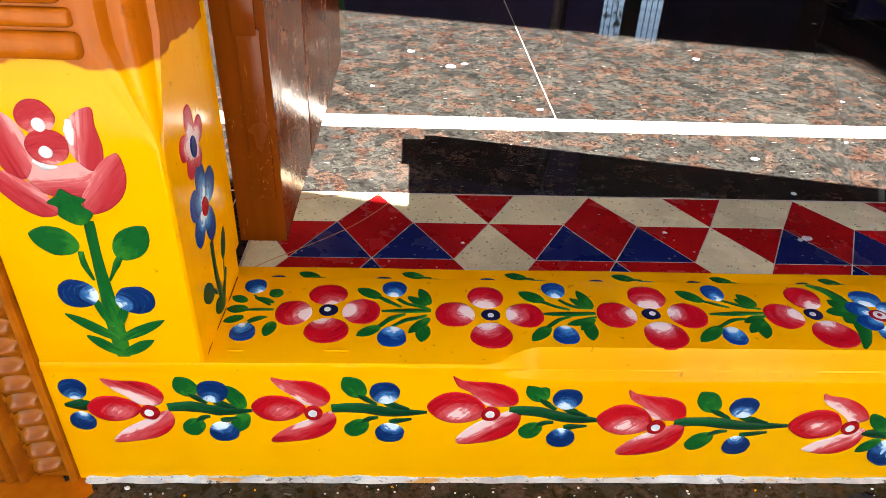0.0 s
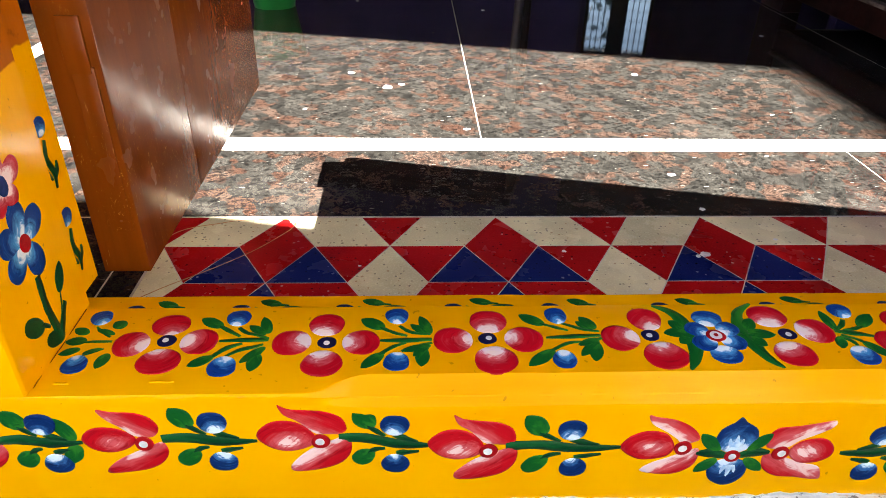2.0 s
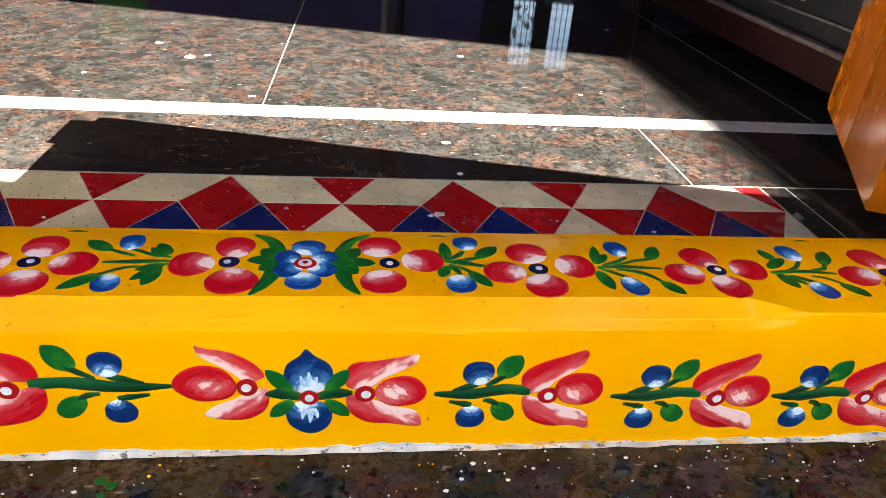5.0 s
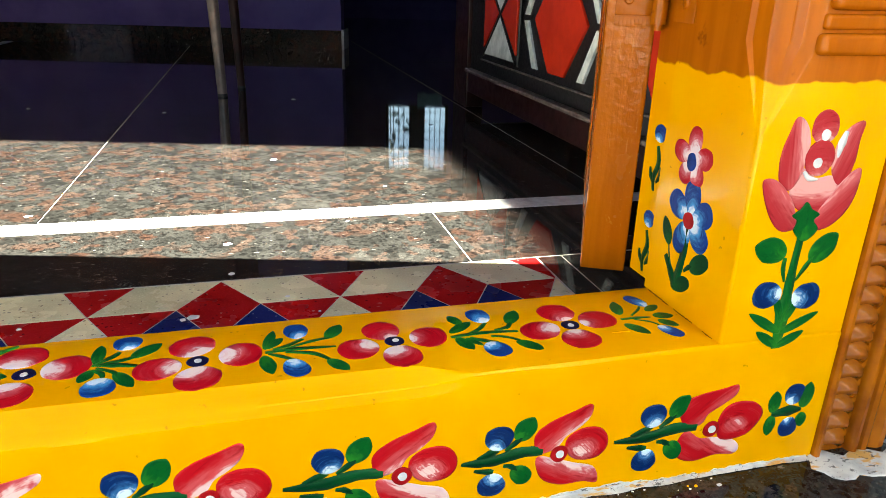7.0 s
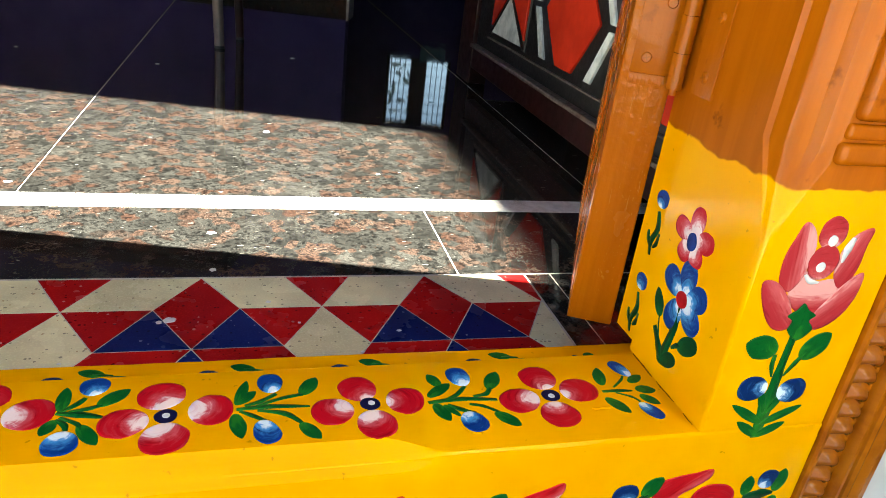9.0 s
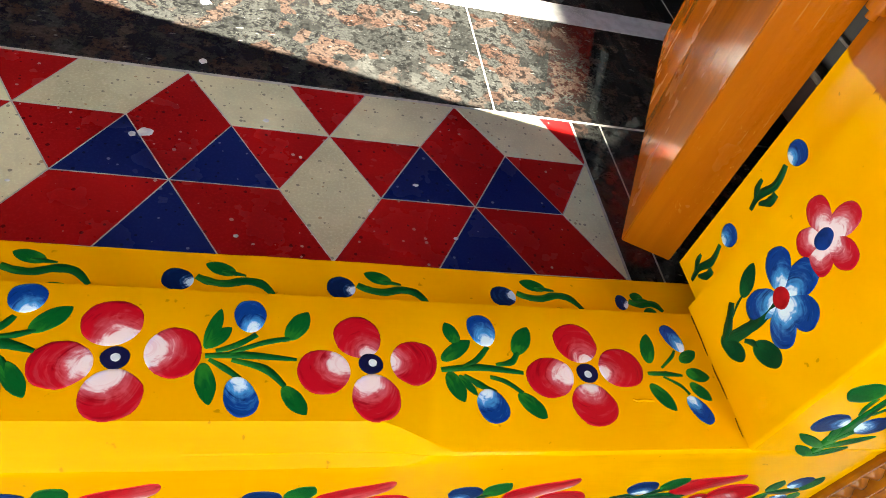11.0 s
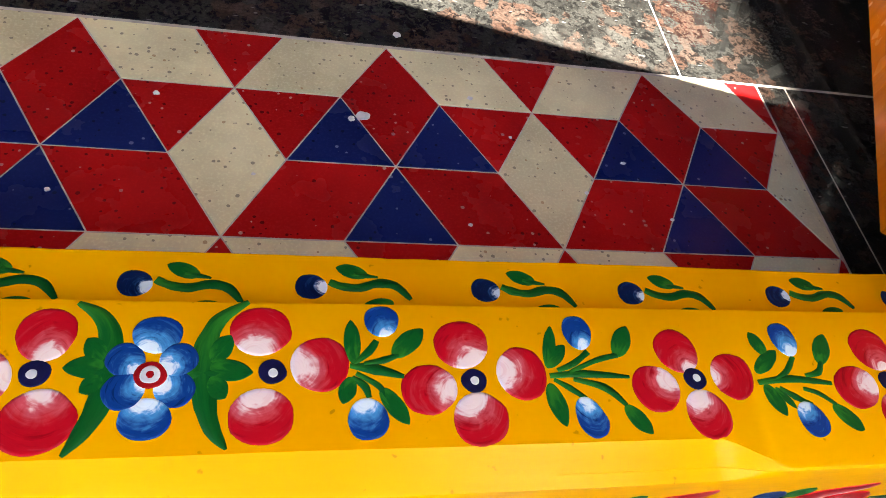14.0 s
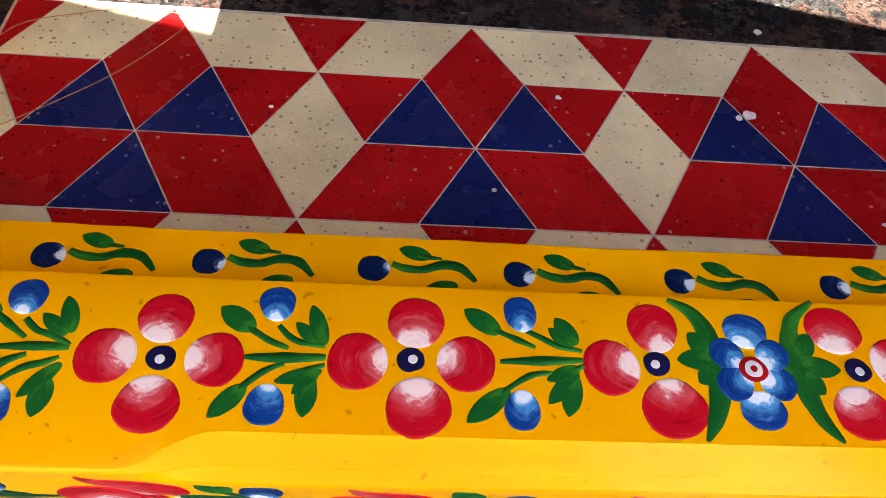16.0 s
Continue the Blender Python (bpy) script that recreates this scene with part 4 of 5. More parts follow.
def blob(name, root, tip, width, face, material, parent, point=0.0, fat=0.55, label="", lift=0.0, wob=0.035, n=26):
    """An oval brush mark from root to tip; fat: where it is widest; point: how pointed the tip is."""
    root, tip = Vector(root), Vector(tip)
    d = tip - root
    side = Vector((-d.y, d.x)).normalized()
    ph = rnd.uniform(0, 50)
    pts = []
    for i in range(n):
        a = 2 * math.pi * i / n
        t = 0.5 - 0.5 * math.cos(a)
        t2 = t ** (math.log(0.5) / math.log(max(0.05, min(0.95, 1 - fat)))) if fat != 0.5 else t
        w = abs(math.sin(a)) ** (1.0 + point * t) * (1 - 0.15 * point * t)
        w *= 1 + wob * 2 * noise.noise(Vector((math.cos(a) * 1.7 + ph, math.sin(a) * 1.7, 0)))
        s = 1 if a < math.pi else -1
        p = root + d * (1 - (1 - t) ** (0.5 / max(0.2, 1 - fat)) if fat > 0.5 else t) + side * (s * w * width / 2)
        pts.append((p.x, p.y))
    return film(name, pts, axis_uv(root, tip, width), face, material, parent, label, lift)


def smooth_loop(points, per=4):
    out = []
    n = len(points)
    for i in range(n):
        p0, p1, p2, p3 = (Vector(points[(i + k) % n]) for k in (-1, 0, 1, 2))
        for k in range(per):
            t = k / per
            q = 0.5 * (2 * p1 + (p2 - p0) * t + (2 * p0 - 5 * p1 + 4 * p2 - p3) * t * t + (3 * p1 - p0 - 3 * p2 + p3) * t ** 3)
            out.append((q.x, q.y))
    return out


def patch(name, points, root, tip, width, face, material, parent, label="", lift=0.0):
    return film(name, smooth_loop(points), axis_uv(root, tip, width), face, material, parent, label, lift)


def stroke_mesh(bm, layer, points, widths, face, lift=0.0):
    """One brush line along points, tapering as widths say."""
    line = []
    n = len(points)
    for i in range(n - 1):
        p0, p1, p2, p3 = (Vector(points[max(0, min(n - 1, i + k))]) for k in (-1, 0, 1, 2))
        for k in range(5):
            t = k / 5
            q = 0.5 * (2 * p1 + (p2 - p0) * t + (2 * p0 - 5 * p1 + 4 * p2 - p3) * t * t + (3 * p1 - p0 - 3 * p2 + p3) * t ** 3)
            line.append((q, widths[i] * (1 - t) + widths[i + 1] * t))
    line.append((Vector(points[-1]), widths[-1]))
    rows = []
    ph = rnd.uniform(0, 40)
    for i, (p, w) in enumerate(line):
        a, b = line[max(0, i - 1)][0], line[min(len(line) - 1, i + 1)][0]
        d = (b - a).normalized()
        s = Vector((-d.y, d.x))
        w *= 1.28 + 0.25 * noise.noise(Vector((i * 0.35, ph, 0)))
        u = i / (len(line) - 1)
        row = []
        for k, h in ((-1, -0.0006), (-0.95, 0.00016), (0, 0.00018), (0.95, 0.00016), (1, -0.0006)):
            q = p + s * (k * w / 2)
            row.append((bm.verts.new(face.at(q.x, q.y, h + lift)), (u, 0.5 + 0.4 * k)))
        rows.append(row)
    for a, b in zip(rows, rows[1:]):
        for k in range(4):
            quad = (a[k], a[k + 1], b[k + 1], b[k])
            f = bm.faces.new([q[0] for q in quad])
            for lp, q in zip(f.loops, quad):
                lp[layer].uv = q[1]


def strokes(name, lines, face, material, parent, label="", lift=0.0):
    bm = bmesh.new()
    layer = bm.loops.layers.uv.new("UVMap")
    for points, widths in lines:
        stroke_mesh(bm, layer, points, widths, face, lift)
    bm.normal_update()
    for f in bm.faces:
        if f.normal.dot(face.n) < 0:
            f.normal_flip()
    me = bpy.data.meshes.new(name)
    bm.to_mesh(me)
    bm.free()
    me.materials.append(material)
    me.shade_smooth()
    ob = new(name, me)
    ob.parent = parent
    if label:
        tagged(ob, label)
    return ob


class Local:
    """Places in millimetres round a centre on a face, turned and mirrored."""

    def __init__(self, centre, turn=0.0, flip=1, scale=1.0, tall=1.0):
        self.c, self.t, self.f, self.s, self.h = Vector(centre), radians(turn), flip, scale / 1000, tall * scale / 1000

    def __call__(self, x, y):
        x, y = x * self.f * self.s, y * self.h
        return (self.c.x + x * math.cos(self.t) - y * math.sin(self.t), self.c.y + x * math.sin(self.t) + y * math.cos(self.t))

    def all(self, pts):
        return [self(x, y) for x, y in pts]


def dot(name, centre, r, face, material, parent, lift=0.0, squash=1.0):
    blob_pts = []
    ph = rnd.uniform(0, 40)
    for i in range(20):
        a = math.pi * i / 10
        k = r * (1 + 0.10 * noise.noise(Vector((math.cos(a) + ph, math.sin(a), 0))))
        blob_pts.append((centre[0] + k * math.cos(a), centre[1] + k * squash * math.sin(a)))
    return film(name, blob_pts, lambda p: (0.5, 0.5), face, material, parent, "", lift)


# -- the row of four-petalled flowers along the top --
def top_flower(x, y, petals):
    """Petals as (centre across, centre along, angle, length, width) in millimetres from the eye."""
    hub = dot("painted_flower", (x, y), 0.0068, ON_TOP, M_NAVY, threshold, 0.0003, 0.95)
    tagged(hub, "red four-petalled flower with a navy eye")
    dot("eye", (x + rnd.uniform(-0.0012, 0.0012), y + rnd.uniform(-0.001, 0.001)), 0.0023, ON_TOP, M_DOT_WHITE, hub, 0.0007)
    for px, py, angle, length, width in petals:
        d = Vector((math.cos(radians(angle)), math.sin(radians(angle)))) * length / 2000
        mid = Vector((x + px / 1000, y + py / 1000))
        blob("petal", mid - d, mid + d, width / 1000, ON_TOP, M_PETAL_RED, hub, 0.0, 0.54)
    return hub


FLOWERS = (
    (-0.4145, -0.158, ((-2, 18.5, 95, 25, 28), (-24, -3, 186, 26, 28), (0.8, -22, 275, 27, 31), (23, -0.8, 360, 27, 29))),
    (-0.2999, -0.1615, ((-2.1, 20.7, 92, 26.8, 27), (-25.3, 0.5, 182, 28.5, 28.3), (-1.4, -22.2, 267, 27.8, 30), (24.2, 0.4, 12, 27.5, 28.3))),
    (-0.1840, -0.1584, ((2.3, 20, 88, 28.1, 28.9), (-25.1, -1.4, 176, 29.1, 30.5), (3.8, -23.3, 280, 29.9, 31), (26.6, -0.9, 351, 28.9, 29.4))),
    (-0.0630, -0.1563, ((1.2, 19.6, 93, 28.2, 26.2), (-22.9, -2.5, 176, 28.9, 29.4), (5, -22.3, 287, 30.5, 32.5))),
    (0.0407, -0.1560, ((-6.4, 21.8, 91, 27.3, 30.6), (-4.3, -22.3, 267, 27.9, 30.6), (22.5, 3.8, 354, 29.1, 30))),
    (0.1410, -0.1618, ((-4.6, 20.5, 102, 27.9, 30), (-23.6, -4.3, 194, 29.4, 27), (1.1, -20, 287, 28, 29.5), (26.2, 4, 0, 27.8, 30))),
    (0.2680, -0.1620, ((-6.4, 17, 119, 27.6, 26.6), (-25.1, -5.2, 200, 28.4, 28), (1.7, -20.1, 285, 28.6, 26.7), (24, 1.8, 344, 26.5, 29))),
    (0.3967, -0.1648, ((-2.4, 20.8, 107, 28.1, 28.5), (-24.2, -3, 202, 31, 26), (-1.2, -20.3, 281, 27.5, 28.5), (23.2, 4, 18, 30, 27))),
)
for fx, fy, petals in FLOWERS:
    top_flower(fx, fy, petals)


def leaf(root, tip, width, face, parent, material=None, lift=0.0):
    return blob("leaf", root, tip, 1.30 * width, face, material or M_GREEN, parent, 0.55, 0.5, "", lift)


def spray(name, at, lines, leaves, berries, label, stem_width=0.0034):
    """Brushed stems, leaves (root, tip, width) and berries (root, tip, width), in millimetres round a place on the top."""
    L = Local(at)
    drawn = []
    for i, pts in enumerate(lines):
        w = [stem_width * (1.25 if i == 0 else 0.9) * rnd.uniform(0.85, 1.15) for _ in pts]
        w[0], w[-1] = 0.6 * w[0], (0.45 if i == 0 else 0.75) * w[-1]
        drawn.append((L.all(pts), w))
    stem = strokes(name, drawn, ON_TOP, M_GREEN, threshold, label)
    for root, tip, width in leaves:
        leaf(L(*root), L(*tip), width / 1000, ON_TOP, stem)
    for root, tip, width in berries:
        blob("berry", L(*root), L(*tip), width / 1000, ON_TOP, M_BERRY, stem, 0.0, 0.58, "", 0.0002)
    return stem


SPRIG = "green leafy sprig with two blue berries"
CORNER = "small green sprig squeezed into the corner"
spray("painted_sprig", (-0.3412, -0.1585), [[(-1, 1), (-16, 1), (-36, 0)], [(-22, 5), (-32, 12), (-40, 18)], [(-1, 2), (-11, 7), (-18, 9), (-25, 15)], [(-19, -3), (-29, -8), (-37, -17)], [(-4, -4), (-10, -7), (-19, -10), (-28, -17)]],
      [((-37, 16), (-55, 27), 8.5), ((-2, 8), (-9, 28), 7), ((-4, 7), (-18, 18), 6), ((-36, -17), (-52, -27), 7.5), ((-2, -7), (-17, -24), 6.5), ((-6, -14), (-8, -33), 8.5)],
      [((-26, 17), (-29, 36), 18), ((-28, -17), (-28, -38), 20)], SPRIG)
spray("painted_sprig", (-0.2242, -0.1585), [[(0, 0), (-20, -1), (-38, -1)], [(-18, 4), (-28, 8), (-39, 15)], [(-1, 6), (-11, 7), (-18, 10), (-24, 16)], [(-19, -4), (-28, -8), (-38, -17)], [(0, -4), (-9, -7), (-22, -13)]],
      [((-35, 13), (-53, 25), 9.5), ((-1, 6), (-9, 28), 7), ((-3, 6), (-16, 18), 6), ((-35, -15), (-50, -31), 8), ((-1, -7), (-23, -13), 6), ((-7, -8), (-8, -30), 8.5), ((-3, -7), (-14, -19), 6)],
      [((-24, 18), (-28, 37), 17.7), ((-25, -14), (-26, -34), 18.5)], SPRIG)
spray("painted_sprig", (-0.0998, -0.1547), [[(0, -1), (-21, -2), (-41, -3)], [(-23, 5), (-32, 9), (-43, 14)], [(0, 4), (-11, 6), (-19, 10), (-27, 14)], [(-16, -8), (-27, -10), (-41, -19)], [(0, -4), (-11, -9), (-18, -12)]],
      [((-40, 12), (-58, 25), 9), ((-2, 7), (-12, 22), 8), ((-4, 6), (-16, 16), 6), ((-37, -17), (-58, -34), 8.5), ((-2, -5), (-19, -12), 6), ((-5, -8), (-10, -30), 8.5), ((-3, -7), (-19, -24), 7)],
      [((-28, 13), (-31, 33), 16.6), ((-31, -17), (-32, -37), 17)], SPRIG)
spray("painted_sprig", (0.0779, -0.1541), [[(0, 1), (13, -1), (27, -5)], [(7, 2), (17, 4), (25, 7)], [(2, 2), (10, 9), (14, 15)], [(3, -3), (14, -10), (17, -16)], [(1, -5), (7, -10), (9, -16)]],
      [((22, 6), (39, 22), 9), ((2, 2), (1, 27), 7), ((15, -11), (28, -30), 7.5), ((1, -5), (-4, -19), 7)],
      [((18, 17), (16, 35), 18.5), ((7, -16), (9, -37), 20)], SPRIG)
spray("painted_sprig", (0.1827, -0.1584), [[(0, -1), (20, 0), (46, -2)], [(12, 1), (29, 8), (42, 11)], [(5, 2), (15, 6), (25, 13)], [(13, -3), (30, -8), (40, -18)], [(2, -3), (10, -8), (18, -14)]],
      [((41, 10), (52, 29), 9), ((0, 3), (6, 29), 6), ((-1, 4), (12, 17), 7), ((39, -18), (51, -34), 8), ((-1, -5), (4, -29), 8)],
      [((22, 14), (20, 35), 17), ((15, -13), (22, -35), 16.5)], SPRIG)
spray("painted_sprig", (0.3072, -0.1645), [[(0, 0), (23, 2), (49, -1)], [(33, 4), (43, 6), (48, 13)], [(13, 2), (22, 7), (30, 16)], [(28, -4), (37, -7), (46, -14)], [(13, -3), (21, -9), (30, -14)]],
      [((46, 11), (58, 31), 9), ((12, 17), (6, 32), 7.5), ((1, 6), (20, 20), 7.5), ((43, -14), (58, -30), 8.5), ((4, -1), (11, -20), 8), ((10, -3), (19, -16), 4)],
      [((30, 16), (26, 38), 17), ((23, -12), (30, -32), 18)], SPRIG)
spray("painted_sprig", (0.4504, -0.1640), [[(-13, 0), (0, 0), (11, -1)], [(-2, 4), (8, 12), (12, 17)], [(-3, -2), (7, -8), (11, -14)]],
      [((-10, 7), (-4, 29), 8), ((-14, -7), (-2, -25), 8), ((13, 9), (27, 17), 6.5), ((14, 1), (30, -2), 8), ((14, -6), (25, -18), 7)],
      [((18, 16), (10, 36), 12), ((9, -15), (19, -33), 12)], CORNER, 0.0022)
spray("painted_sprig", (-0.4659, -0.1580), [[(13, 0), (0, 0), (-8, -1)], [(-4, 17), (3, 10), (10, 5)], [(10, -8), (3, -12), (-2, -15)]],
      [((-7, 9), (-19, 15), 6.5), ((12, 8), (-3, 14), 4.5), ((16, 16), (7, 23), 8.5), ((-5, 1), (-20, 0), 7.5), ((-6, -8), (-19, -14), 6.5), ((9, -8), (-3, -13), 4), ((15, -13), (12, -29), 7.5)],
      [((-2, 19), (-7, 36), 16), ((-4, -15), (-3, -34), 17)], CORNER, 0.0022)

# -- the blue flower in the middle of the top, between two green sprays --
C = Local((-0.0143, -0.1575))
hub = dot("painted_flower", C(0, 0), 0.0072, ON_TOP, M_DOT_RED, threshold, 0.0006, 0.95)
tagged(hub, "blue six-petalled flower with a red and white eye")
dot("eye", C(0, 0), 0.0045, ON_TOP, M_DOT_WHITE, hub, 0.0009)
dot("eye_spot", C(0, 0), 0.0018, ON_TOP, M_DOT_RED, hub, 0.0012)
for ang, reach, ln, wd in ((88, 21, 20, 23), (146, 14, 18, 17), (34, 14, 18, 17), (216, 13, 19, 18), (-32, 13, 19, 18), (270, 21, 20, 23)):
    a = radians(ang)
    d = Vector((math.cos(a), math.sin(a))) / 1000
    m = Vector(C(0, 0)) + d * reach
    blob("petal", m - d * ln / 2, m + d * ln / 2, wd / 1000, ON_TOP, M_BERRY, hub, 0.0, 0.55, "", 0.0001 * (ang % 7) / 3)
BESIDE = "green leafy spray beside the blue flower"
blades = ((0.002, 0.0060, 0.0085, 0.0100, 0.0090, 0.0065, 0.0012), (0.002, 0.008, 0.001))
for lines, leaves in (
    (([(-37, 38), (-26, 31), (-20, 20), (-19, 3), (-20, -14), (-25, -27), (-31, -37)], [(-9, 1), (-19, 2), (-30, 3)]), (((-17, 5), (-38, 4), 9), ((-19, 7), (-30, 19), 9), ((-18, 0), (-29, -8), 8))),
    (([(42, 40), (29, 30), (24, 18), (23, 2), (25, -13), (29, -26), (36, -36)], [(12, 0), (21, 1), (32, 1)]), (((24, 4), (46, 1), 9), ((25, 6), (35, 21), 9), ((25, -1), (34, -12), 9))),
):
    bow = strokes("painted_spray", [(C.all(p), w) for p, w in zip(lines, blades)], ON_TOP, M_GREEN, threshold, BESIDE)
    for root, tip, width in leaves:
        leaf(C(*root), C(*tip), width / 1000, ON_TOP, bow)

# -- berries and curled strokes on the rear ledge --
for i, bx in enumerate((-0.462, -0.378, -0.294, -0.205, -0.124, -0.032, 0.060, 0.162, 0.257, 0.364, 0.452)):
    L = Local((bx, -0.0955), rnd.uniform(-3, 3), 1, 0.55 if i == 10 else 1.0)
    b = blob("painted_berry", L(9, -1), L(-9, 1), 0.0165 if i < 10 else 0.013, ON_LEDGE, M_BERRY_NAVY, threshold, 0.0, 0.56, "navy berry with a curled green stroke")
    strokes("stem", [(L.all([(10, 3), (17, 0), (27, -1), (38, 2), (48, 0), (56, -9)]), (0.0035, 0.0042, 0.0042, 0.0046, 0.0046, 0.002)), (L.all([(24, 8), (31, 7), (38, 6)]), (0.0012, 0.0024, 0.001))], ON_LEDGE, M_GREEN, b, "", 0.0001)
    leaf(L(32, 7), L(14, 13), 0.0075, ON_LEDGE, b)
    leaf(L(46, -11), L(27, -14), 0.0070, ON_LEDGE, b)


# -- tulips along the front --
# Upper, lower and middle petal in millimetres from the eye, the mouth along +x.
TULIP_SLIM = ([(26, 31), (16, 29), (2, 28), (-8, 23), (-12, 14), (-7, 6), (5, 7), (13, 15), (21, 22)],
              [(-3, -3), (-12, 1), (-15, -8), (-10, -18), (1, -25), (17, -28), (29, -29), (30, -25), (21, -16), (7, -8)],
              [(41, 5), (33, 14), (20, 15), (9, 10), (5, 3), (11, -4), (23, -8), (35, -5)])
TULIP_BROAD = ([(25, 35), (19, 31), (8, 29), (-6, 27), (-16, 21), (-19, 10), (-14, 6), (-6, 6), (2, 7), (7, 12), (14, 20), (22, 26)],
               [(1, -4), (-12, 2), (-18, 6), (-21, -3), (-19, -14), (-11, -23), (4, -28), (21, -29), (24, -24), (19, -17), (10, -9)],
               [(43, 8), (35, 18), (24, 21), (12, 17), (4, 7), (4, -1), (11, -6), (24, -8), (36, -3)])
TULIP_SHORT = ([(29, 32), (23, 30), (9, 27), (-4, 19), (-11, 9), (-6, 5), (1, 4), (7, 10), (16, 17), (26, 24)],
               [(-1, -5), (-11, -1), (-13, -9), (-10, -19), (0, -26), (13, -27), (26, -24), (27, -21), (20, -15), (9, -10)],
               [(45, 2), (39, 12), (27, 17), (14, 14), (7, 4), (7, -3), (13, -9), (28, -11), (39, -6)])
TULIP_OPEN = ([(-11, 5), (-13, 15), (-8, 24), (5, 26), (21, 29), (32, 31), (32, 25), (22, 18), (11, 12), (3, 5)],
              [(-11, -1), (-10, -15), (1, -24), (17, -26), (34, -29), (37, -25), (32, -15), (18, -11), (7, -6)],
              [(6, -1), (9, 8), (18, 13), (30, 13), (38, 5), (38, -4), (29, -10), (15, -10)])
TULIP_TALL = ([(-15, 2), (-19, 13), (-16, 21), (-5, 28), (9, 33), (20, 37), (23, 33), (20, 25), (12, 18), (4, 13), (-2, 5)],
              [(-15, 0), (-16, -10), (-10, -21), (4, -27), (20, -27), (31, -30), (32, -24), (27, -15), (13, -10), (3, -6)],
              [(5, 2), (6, 12), (16, 18), (29, 17), (36, 9), (36, -1), (28, -8), (13, -7)])


def tulip(x, z, flip, shape, turn=0.0, scale=1.0):
    L = Local((x, z), turn, flip, scale)
    upper, lower, middle = shape
    hub = dot("painted_tulip", L(0, 0), 0.0066 * scale, ON_FRONT, M_DOT_RED, threshold, 0.0007)
    tagged(hub, "red and white tulip lying on its side")
    dot("eye", L(0.5, 0), 0.0031 * scale, ON_FRONT, M_DOT_WHITE, hub, 0.0011)
    patch("petal", L.all(upper), L(8, 8), L(-10, 33), 0.060 * scale, ON_FRONT, M_TULIP_RED, hub)
    patch("petal", L.all(lower), L(9, -8), L(-6, -33), 0.060 * scale, ON_FRONT, M_TULIP_RED, hub)
    far = max(p[0] for p in middle)
    turned = Local((0, 0), turn, flip)
    mid, ax, ay = Vector(L(0.53 * far, 2)), Vector(turned(1000, 0)), Vector(turned(0, 1000))

    def rimmed(p):
        q = Vector(p) - mid
        along, across = q.dot(ax) / (0.0105 * far / 20 * scale), q.dot(ay) / (0.0145 * scale)
        return (0.85 * math.hypot(along, across) - 0.06 + 0.15 * along + 0.12 * across, 0.5 + 1.6 * along + 1.1 * across)
    film("petal", smooth_loop(L.all(middle)), rimmed, ON_FRONT, M_TULIP_MID, hub, "", 0.0003)


TULIP_BULGING = ([(-21, 4), (-28, 16), (-26, 26), (-11, 31), (4, 33), (17, 35), (17, 27), (6, 19), (-4, 13), (-9, 5)],
                 [(-20, 1), (-27, -9), (-24, -22), (-10, -27), (8, -24), (24, -26), (28, -20), (20, -12), (4, -8), (-8, -7)],
                 [(5, 1), (8, 14), (18, 20), (34, 18), (43, 8), (38, -4), (28, -11), (10, -11)])


def front_sprig(x, z, flip, end, lean):
    """A dark stem behind a tulip, out to the next one, with two leaves and two berries; its middle shifts with its length."""
    L = Local((x, z), lean, flip)
    k = (end - 10) / 70
    s = lambda v: -12 + (v + 12) * k
    stem = strokes("painted_sprig", [
        (L.all([(-12, 4), (s(-31), 5), (s(-51), 1.5), (s(-64), 1), (-end, 1.5)]), (0.0056, 0.0074, 0.0068, 0.0056, 0.0018)),
        (L.all([(s(-50), 10), (s(-57), 7), (s(-67), 4)]), (0.0034, 0.0046, 0.0018)),
        (L.all([(s(-53), -8), (s(-58), -7), (s(-69), -5)]), (0.0030, 0.0040, 0.0014)),
        (L.all([(s(-44), 8), (s(-38), 12), (s(-31), 17)]), (0.0016, 0.0034, 0.003)),
        (L.all([(s(-45), -4), (s(-39), -5), (s(-33), -9)]), (0.0016, 0.0034, 0.003)),
    ], ON_FRONT, M_GREEN_DARK, threshold, "dark green stem with leaves and two blue berries")
    j = lambda v: v + rnd.uniform(-1.2, 1.2)
    leaf(L(s(-35), 15), L(j(s(-22)), j(32)), 0.0125, ON_FRONT, stem)
    blob("leaf", L(s(-37), -7), L(j(s(-23)), j(-20)), 0.0145, ON_FRONT, M_GREEN, stem)
    blob("berry", L(s(-50), 9), L(j(s(-50)), 28), 0.0205, ON_FRONT, M_BERRY_DARK, stem, 0.0, 0.56, "", 0.0002)
    blob("berry", L(s(-53), -9), L(j(s(-53)), -27.5), 0.0200, ON_FRONT, M_BERRY_DARK, stem, 0.0, 0.56, "", 0.0002)
    return stem


TULIPS = (
    (-0.528, 0.067, -1, TULIP_SLIM, 2, 0.98, 67, 0), (-0.4205, 0.067, -1, TULIP_SLIM, 0, 1.0, 76, -0.5), (-0.3015, 0.067, -1, TULIP_BROAD, 3, 1.0, 79, -5.5),
    (-0.1855, 0.055, -1, TULIP_BROAD, 0, 1.0, 94, 0), (-0.047, 0.055, -1, TULIP_SHORT, 0, 1.0, 0, 0), (0.0255, 0.0485, 1, TULIP_OPEN, 0, 1.0, 0, 0),
    (0.1445, 0.045, 1, TULIP_TALL, 0, 1.0, 75, -0.5), (0.2625, 0.0405, 1, TULIP_TALL, 1, 1.02, 75, -1), (0.3725, 0.0390, 1, TULIP_TALL, 0, 1.0, 70, -0.8), (0.492, 0.0405, 1, TULIP_BULGING, 0, 1.0, 78, 0.7),
)
